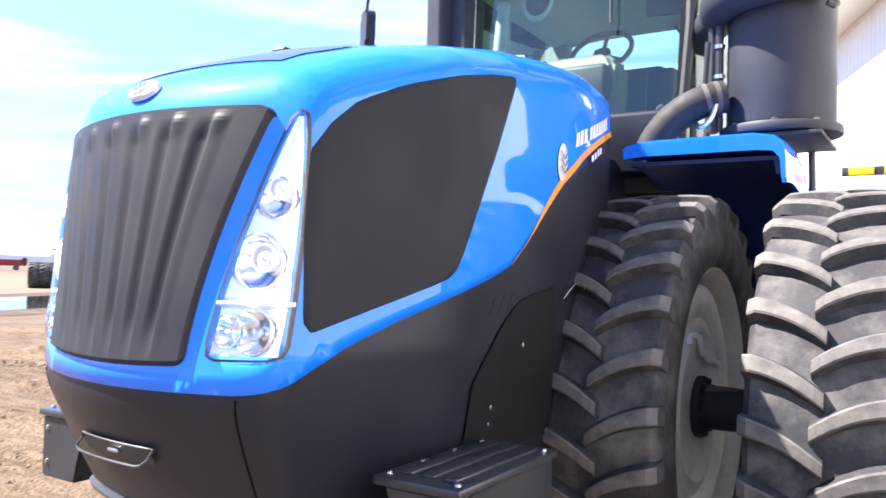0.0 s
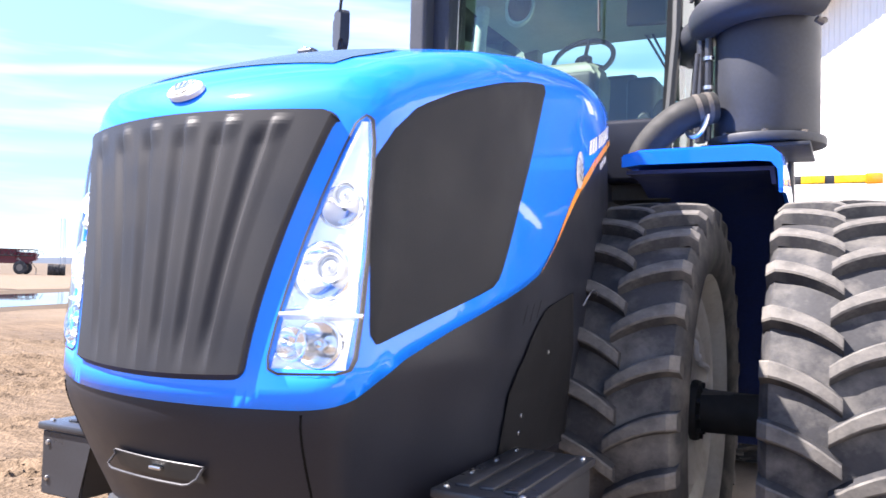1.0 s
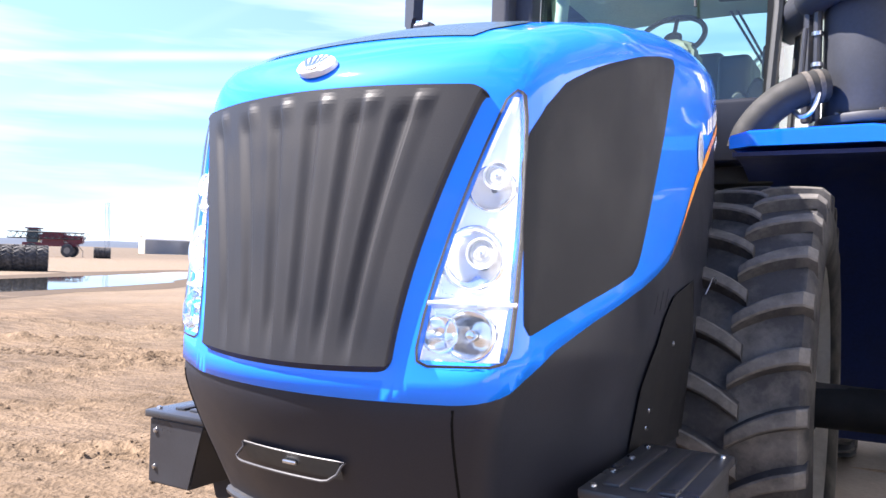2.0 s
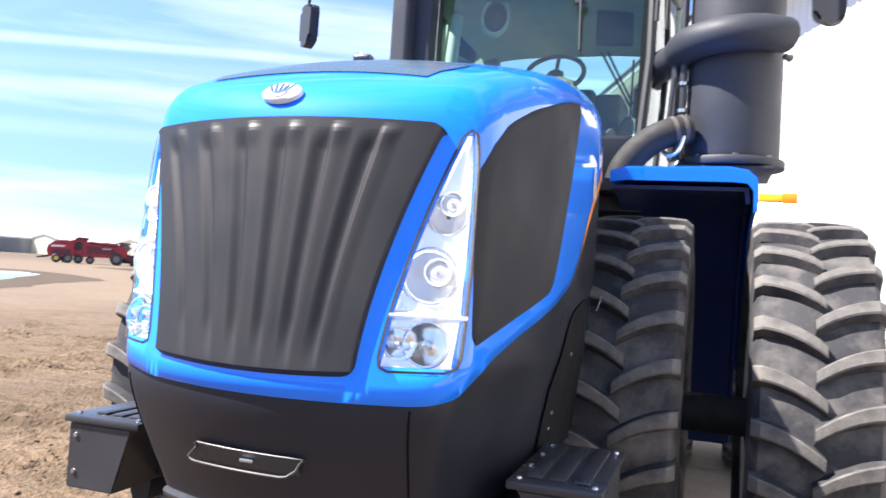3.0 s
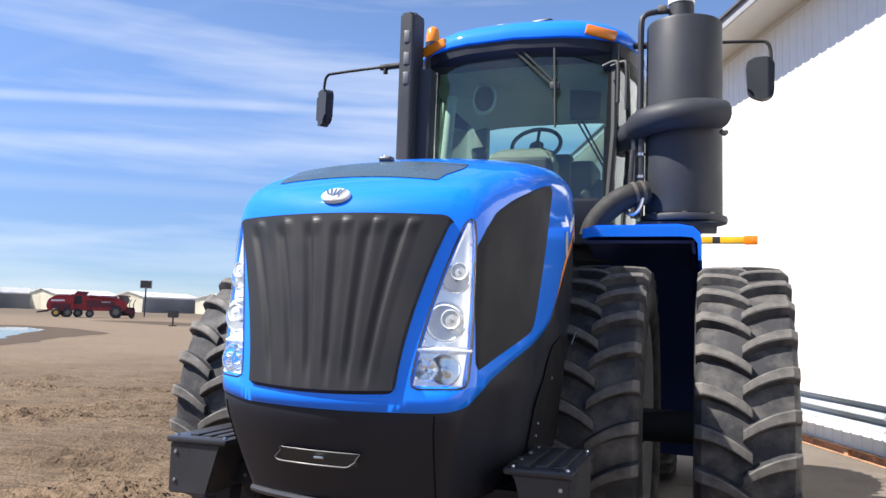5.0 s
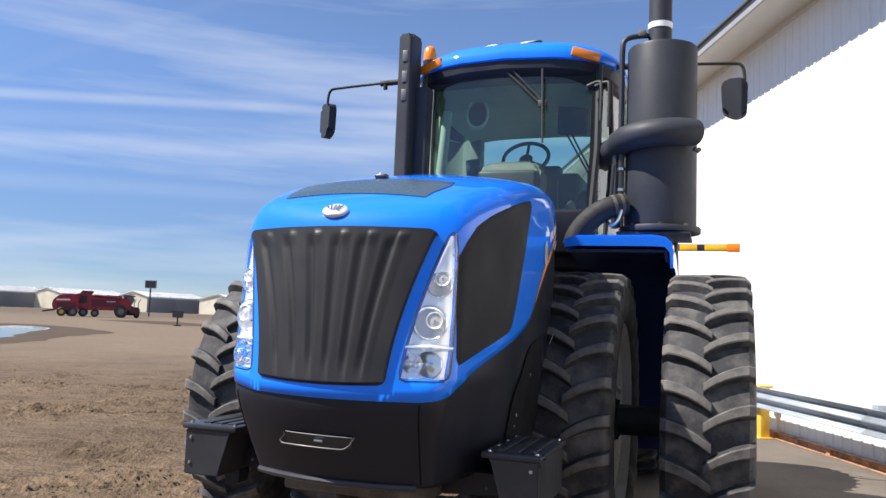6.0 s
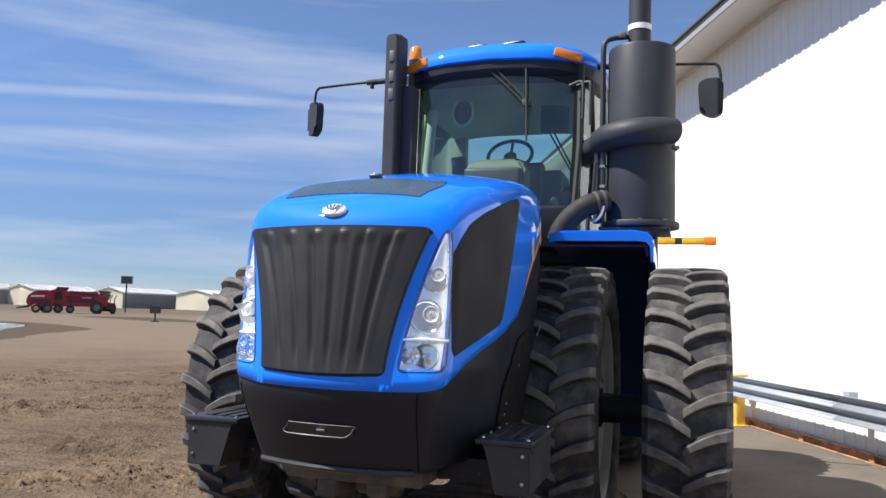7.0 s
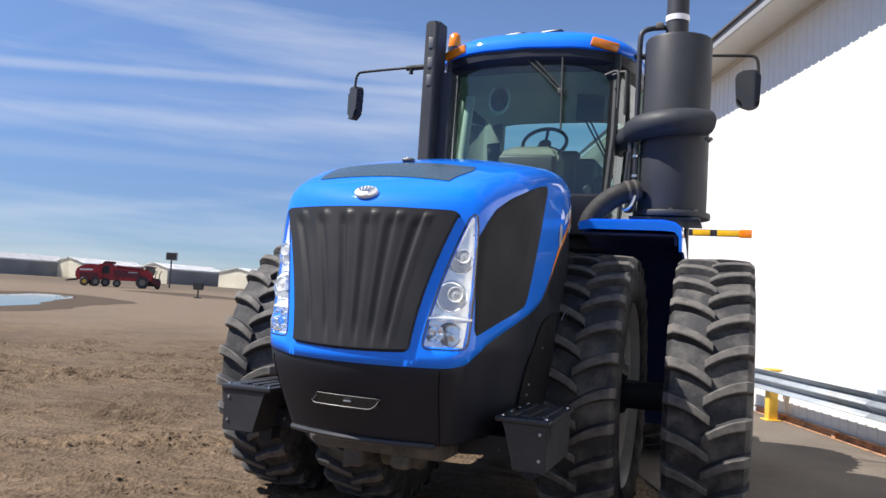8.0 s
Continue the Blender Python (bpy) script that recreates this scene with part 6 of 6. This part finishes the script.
hull(baler, "hitch", [(-2.6, 0.45), (-1.2, 0.65), (-1.2, 0.95), (-2.6, 0.6)], 0.15, FAR_BLACK, 0.02)
small_wheel(baler, -0.4, -1.3, 0.55, 0.55, 0.4, FAR_BLACK)
small_wheel(baler, 0.9, -1.3, 0.58, 0.58, 0.4, RUBBER)
small_wheel(baler, 0.6, 1.3, 0.58, 0.58, 0.4, RUBBER)
p = ray_pt(-44.45, 112)
baler.matrix_world = pose(p.x, p.y, 0, 0, 0, 44)
header = thing("crop_header", "dark crop header standing beside the red combine", "header")
block(header, "body", (-1.6, -0.9, 0.4), (1.6, 0.9, 1.7), FAR_BLACK, 0.2)
b = bmesh.new()
for k in range(5):
    tube(b, [(-1.4 + 0.7 * k, -0.9, 1.2), (-1.5 + 0.7 * k, -1.5, 2.3), (-1.2 + 0.7 * k, -0.6, 2.9)], 0.08, 6)
part("reel", b, FAR_BLACK, header)
for x in (-1.1, 1.1):
    small_wheel(header, x, -0.6, 0.5, 0.5, 0.3, RUBBER)
p = ray_pt(-40.5, 114)
header.matrix_world = pose(p.x, p.y, 0, 0, 0, 40) @ Matrix.Diagonal((0.75, 0.8, 0.85, 1))


def sprayer(at, yaw):
    c = thing("sprayer", "dark red high-clearance field sprayer with folded booms", "sprayer")
    block(c, "frame", (-4.2, -0.9, 1.5), (4.0, 0.9, 2.0), RED_DK, 0.08)
    block(c, "tank", (-1.6, -1.2, 2.0), (2.4, 1.2, 3.5), RED_DK, 0.35)
    block(c, "hood", (2.4, -0.8, 1.9), (4.8, 0.8, 3.1), RED_DK, 0.2)
    cb = block(c, "cab", (-3.6, -0.9, 2.0), (-1.8, 0.9, 3.9), GLASS_FAR, 0.12, (0.95, 0.95, 0.0))
    block(cb, "cab_roof", (-3.8, -1.0, 3.9), (-1.6, 1.0, 4.1), RED_DK, 0.05)
    for x in (-2.6, 2.8):
        for y in (-1.5, 1.5):
            small_wheel(c, x, y, 0.95, 0.95, 0.42, RUBBER)
            bb = bmesh.new()
            tube(bb, [(x, y * 0.8, 0.95), (x, y * 0.75, 2.0)], 0.09, 8)
            part("leg", bb, RED_DK, c)
    for y in (-1.5, 1.5):
        bb = bmesh.new()
        for z in (2.6, 3.5):
            tube(bb, [(-6.2, y, z), (4.6, y, z)], 0.08, 6)
        for k in range(12):
            x = -6.2 + 0.98 * k
            tube(bb, [(x, y, 2.6), (x + 0.49, y, 3.5), (x + 0.98, y, 2.6)], 0.06, 5)
        part("boom", bb, FAR_BLACK, c)
    bb = bmesh.new()
    tube(bb, [(4.0, -0.5, 1.9), (4.9, -0.5, 0.9), (4.9, -0.5, 0.05)], 0.05, 6)
    part("ladder", bb, FAR_BLACK, c)
    c.matrix_world = pose(at[0], at[1], 0, 0, 0, yaw) @ Matrix.Diagonal((0.86, 0.9, 0.97, 1))


sprayer((-100.5, 66.0), 40)


def tyre_row(at, yaw, count, r, w, label):
    for k in range(count):
        b = bmesh.new()
        lathe(b, [(-w / 2, r * 0.6), (-w / 2, r * 0.92), (-w * 0.38, r * 0.97), (w * 0.38, r * 0.97), (w / 2, r * 0.92), (w / 2, r * 0.6)], "x", (0, 0, 0), 30)
        for s in (-1, 1):
            for q in range(18):
                a = 2 * math.pi * (q + 0.25 * s) / 18
                tube(b, [(s * 0.02, r * 0.98 * math.cos(a), r * 0.98 * math.sin(a)), (s * w * 0.5, r * 0.98 * math.cos(a + 0.2), r * 0.98 * math.sin(a + 0.2))], 0.035, 4)
        ob = part("spare_tyre", b, RUBBER, label=label)
        tagged(ob, category="tyre", group="stored tractor tyres")
        ob.matrix_world = pose(at[0], at[1], r * 0.99, 0, 0, yaw) @ pose((k - (count - 1) / 2) * (w + 0.02), 0, 0, 25 * k)


tyre_row((-44.9, 26.8), 55, 5, 0.80, 0.62, "used black tractor tyre standing in a row")
tyre_row((-93.0, 68.5), 55, 3, 0.75, 0.7, "used black tractor tyre standing in a row")

# far trailer and mast
trailer = thing("wagon", "small red-orange wagon far out on the yard", "wagon")
block(trailer, "body", (-2.6, -1.1, 0.8), (2.6, 1.1, 1.9), RED, 0.2)
block(trailer, "front_rack", (2.4, -1.1, 0.8), (3.3, 1.1, 2.3), RED_DK, 0.2)
for x in (-1.6, 1.6):
    for y in (-1.0, 1.0):
        small_wheel(trailer, x, y, 0.45, 0.45, 0.3, RUBBER)
trailer.matrix_world = pose(-140, 75, 0, 0, 0, 65)
mast = thing("lattice_mast", "slender grey lattice mast on the plain", "mast")
b = bmesh.new()
for x, y in ((-1.0, 0), (1.0, 0), (0, 1.5)):
    tube(b, [(x, y, 0), (x * 0.8, y * 0.8, 19)], 0.10, 5)
part("legs", b, GALV, mast)
for k in range(19):
    b = bmesh.new()
    f0, f1 = 1 - 0.2 * k / 19, 1 - 0.2 * (k + 1) / 19
    tube(b, [(-1.0 * f0, 0, k), (1.0 * f1, 0, k + 1), (0, 1.5 * f1, k + 1)], 0.04, 4)
    part("brace", b, GALV, mast)
mast.matrix_world = pose(-268, 201, 0, 0, -2, 0)

# yard sign on a post, and a small box on a post
sign = thing("pole_sign", "dark board on a tall steel post", "sign")
b = bmesh.new()
tube(b, [(0, 0, 0), (0, 0, 5.0)], 0.16, 10)
part("post", b, FAR_BLACK, sign)
block(sign, "board", (-1.2, -0.25, 4.9), (1.2, 0.25, 6.3), GREY_SIDE, 0.05)
block(sign, "board_face", (-1.1, -0.28, 5.0), (1.1, -0.26, 6.2), FAR_BLACK, 0.0)
sign.matrix_world = pose(*nearer((-103.8, 125.0), 0.82), 0, 0, 0, 20) @ Matrix.Diagonal((0.76, 0.8, 0.93, 1))
small = thing("utility_box", "small dark box on a short post", "utility box")
b = bmesh.new()
tube(b, [(0, 0, 0), (0, 0, 1.0)], 0.09, 8)
part("post", b, FAR_BLACK, small)
block(small, "box", (-0.55, -0.25, 0.95), (0.55, 0.25, 1.7), FAR_BLACK, 0.05)
block(small, "foot", (-0.35, -0.3, 0.0), (0.35, 0.3, 0.12), FAR_BLACK, 0.02)
small.matrix_world = pose(*nearer((-55.5, 71.0), 0.79), 0, 0, 0, 20) @ Matrix.Scale(0.80, 4)


def far_shed(p0, p1, p2, height, rise, doors, label):
    """Metal shed with its long grey side from p0 to p1, its cream gable end from p1 to p2."""
    s = thing("storage_shed", label, "shed", group="low metal sheds")
    p3 = p0 + p2 - p1
    up = Vector((0, 0, 1))

    def sheet(name, pts, mat, thick=0.2):
        b = bmesh.new()
        b.faces.new([b.verts.new(q) for q in pts])
        bmesh.ops.solidify(b, geom=b.faces[:], thickness=thick)
        return part(name, b, mat, s, smooth=False)
    h, r = up * height, up * (height + rise)
    m0, m1 = (p0 + p3) / 2, (p1 + p2) / 2
    sheet("side_wall", [p0, p1, p1 + h, p0 + h], GREY_SIDE)
    sheet("side_wall", [p3, p2, p2 + h, p3 + h], GREY_SIDE)
    for a, b, m in ((p1, p2, m1), (p0, p3, m0)):
        sheet("gable_wall", [a, b, b + h, m + r, a + h], CREAM)
    out = (m0 - m1).normalized() * 0.5
    for a, b in ((p0, p1), (p3, p2)):
        ea, eb = a + (a - m0).normalized() * 0.6, b + (b - m1).normalized() * 0.6
        sheet("roof", [ea + h + out - up * 0.05, eb + h - out - up * 0.05, m1 + r - out + up * 0.1, m0 + r + out + up * 0.1], ROOF_W, 0.3)
        if a is p0:
            sheet("fascia", [ea + h + out - up * 0.45, eb + h - out - up * 0.45, eb + h - out - up * 0.02, ea + h + out - up * 0.02], ROOF_W, 0.15)
    side = (p1 - p0)
    face = Vector((side.y, -side.x, 0)).normalized()
    for f0, f1 in doors:
        a, b = p0 + side * f0 + face * 0.15, p0 + side * f1 + face * 0.15
        sheet("door", [a, b, b + up * (height * 0.86), a + up * (height * 0.86)], GREY_SIDE, 0.1)
    return s


def along(start, heading, bearing):
    """The point where a line from start meets a bearing from the yard's near end."""
    t = math.tan(radians(bearing))
    dx, dy = start.x - 1.66, start.y + 3.78
    return start + heading * ((t * dy - dx) / (heading.x - t * heading.y))


SIDE_RUN, END_RUN = Vector((0.2, 1.0, 0)).normalized(), Vector((-1.0, 0.2, 0)).normalized()
for left, corner, right, dist, doors in ((-50.7, -50.3, -46.2, 236, ((0.2, 0.45), (0.55, 0.8))), (-46.5, -44.8, -40.9, 236, ((0.15, 0.45), (0.55, 0.92))),
                                         (-41.3, -39.5, -35.8, 228, ((0.08, 0.92),)), (-36.1, -33.6, -28.0, 222, ((0.1, 0.4), (0.5, 0.9))),
                                         (-28.5, -26.0, -21.0, 240, ((0.1, 0.4), (0.5, 0.9)))):
    p1 = ray_pt(corner, dist)
    far_shed(along(p1, SIDE_RUN, right), p1, along(p1, END_RUN, left), 4.3, 1.3, doors, "low metal shed with grey side, cream end and white roof")

# low hills along the horizon
verts, faces = [], []
n = 320
for k in range(n + 1):
    a = radians(-150 + 200 * k / n)
    hgt = 14 + 12 * noise.noise(Vector((k * 0.045, 0.3, 0))) + 8 * noise.noise(Vector((k * 0.155, 4.0, 0)))
    hgt += 30 * math.exp(-((math.degrees(a) + 34.6) / 1.7) ** 2)
    for r, z in ((2300, -1.0), (2450, max(3, hgt * 0.8)), (2600, max(4, hgt)), (2900, -1.0)):
        verts.append((math.sin(a) * r, math.cos(a) * r, z))
for k in range(n):
    for j in range(3):
        i = k * 4 + j
        faces.append((i, i + 4, i + 5, i + 1))
me = bpy.data.meshes.new("backdrop_hills")
me.from_pydata(verts, [], faces)
me.polygons.foreach_set("use_smooth", [True] * len(me.polygons))
me.materials.append(HILL)
tagged(new("backdrop_hills", me), "low blue-grey hills along the horizon", "hills", kind="structure")
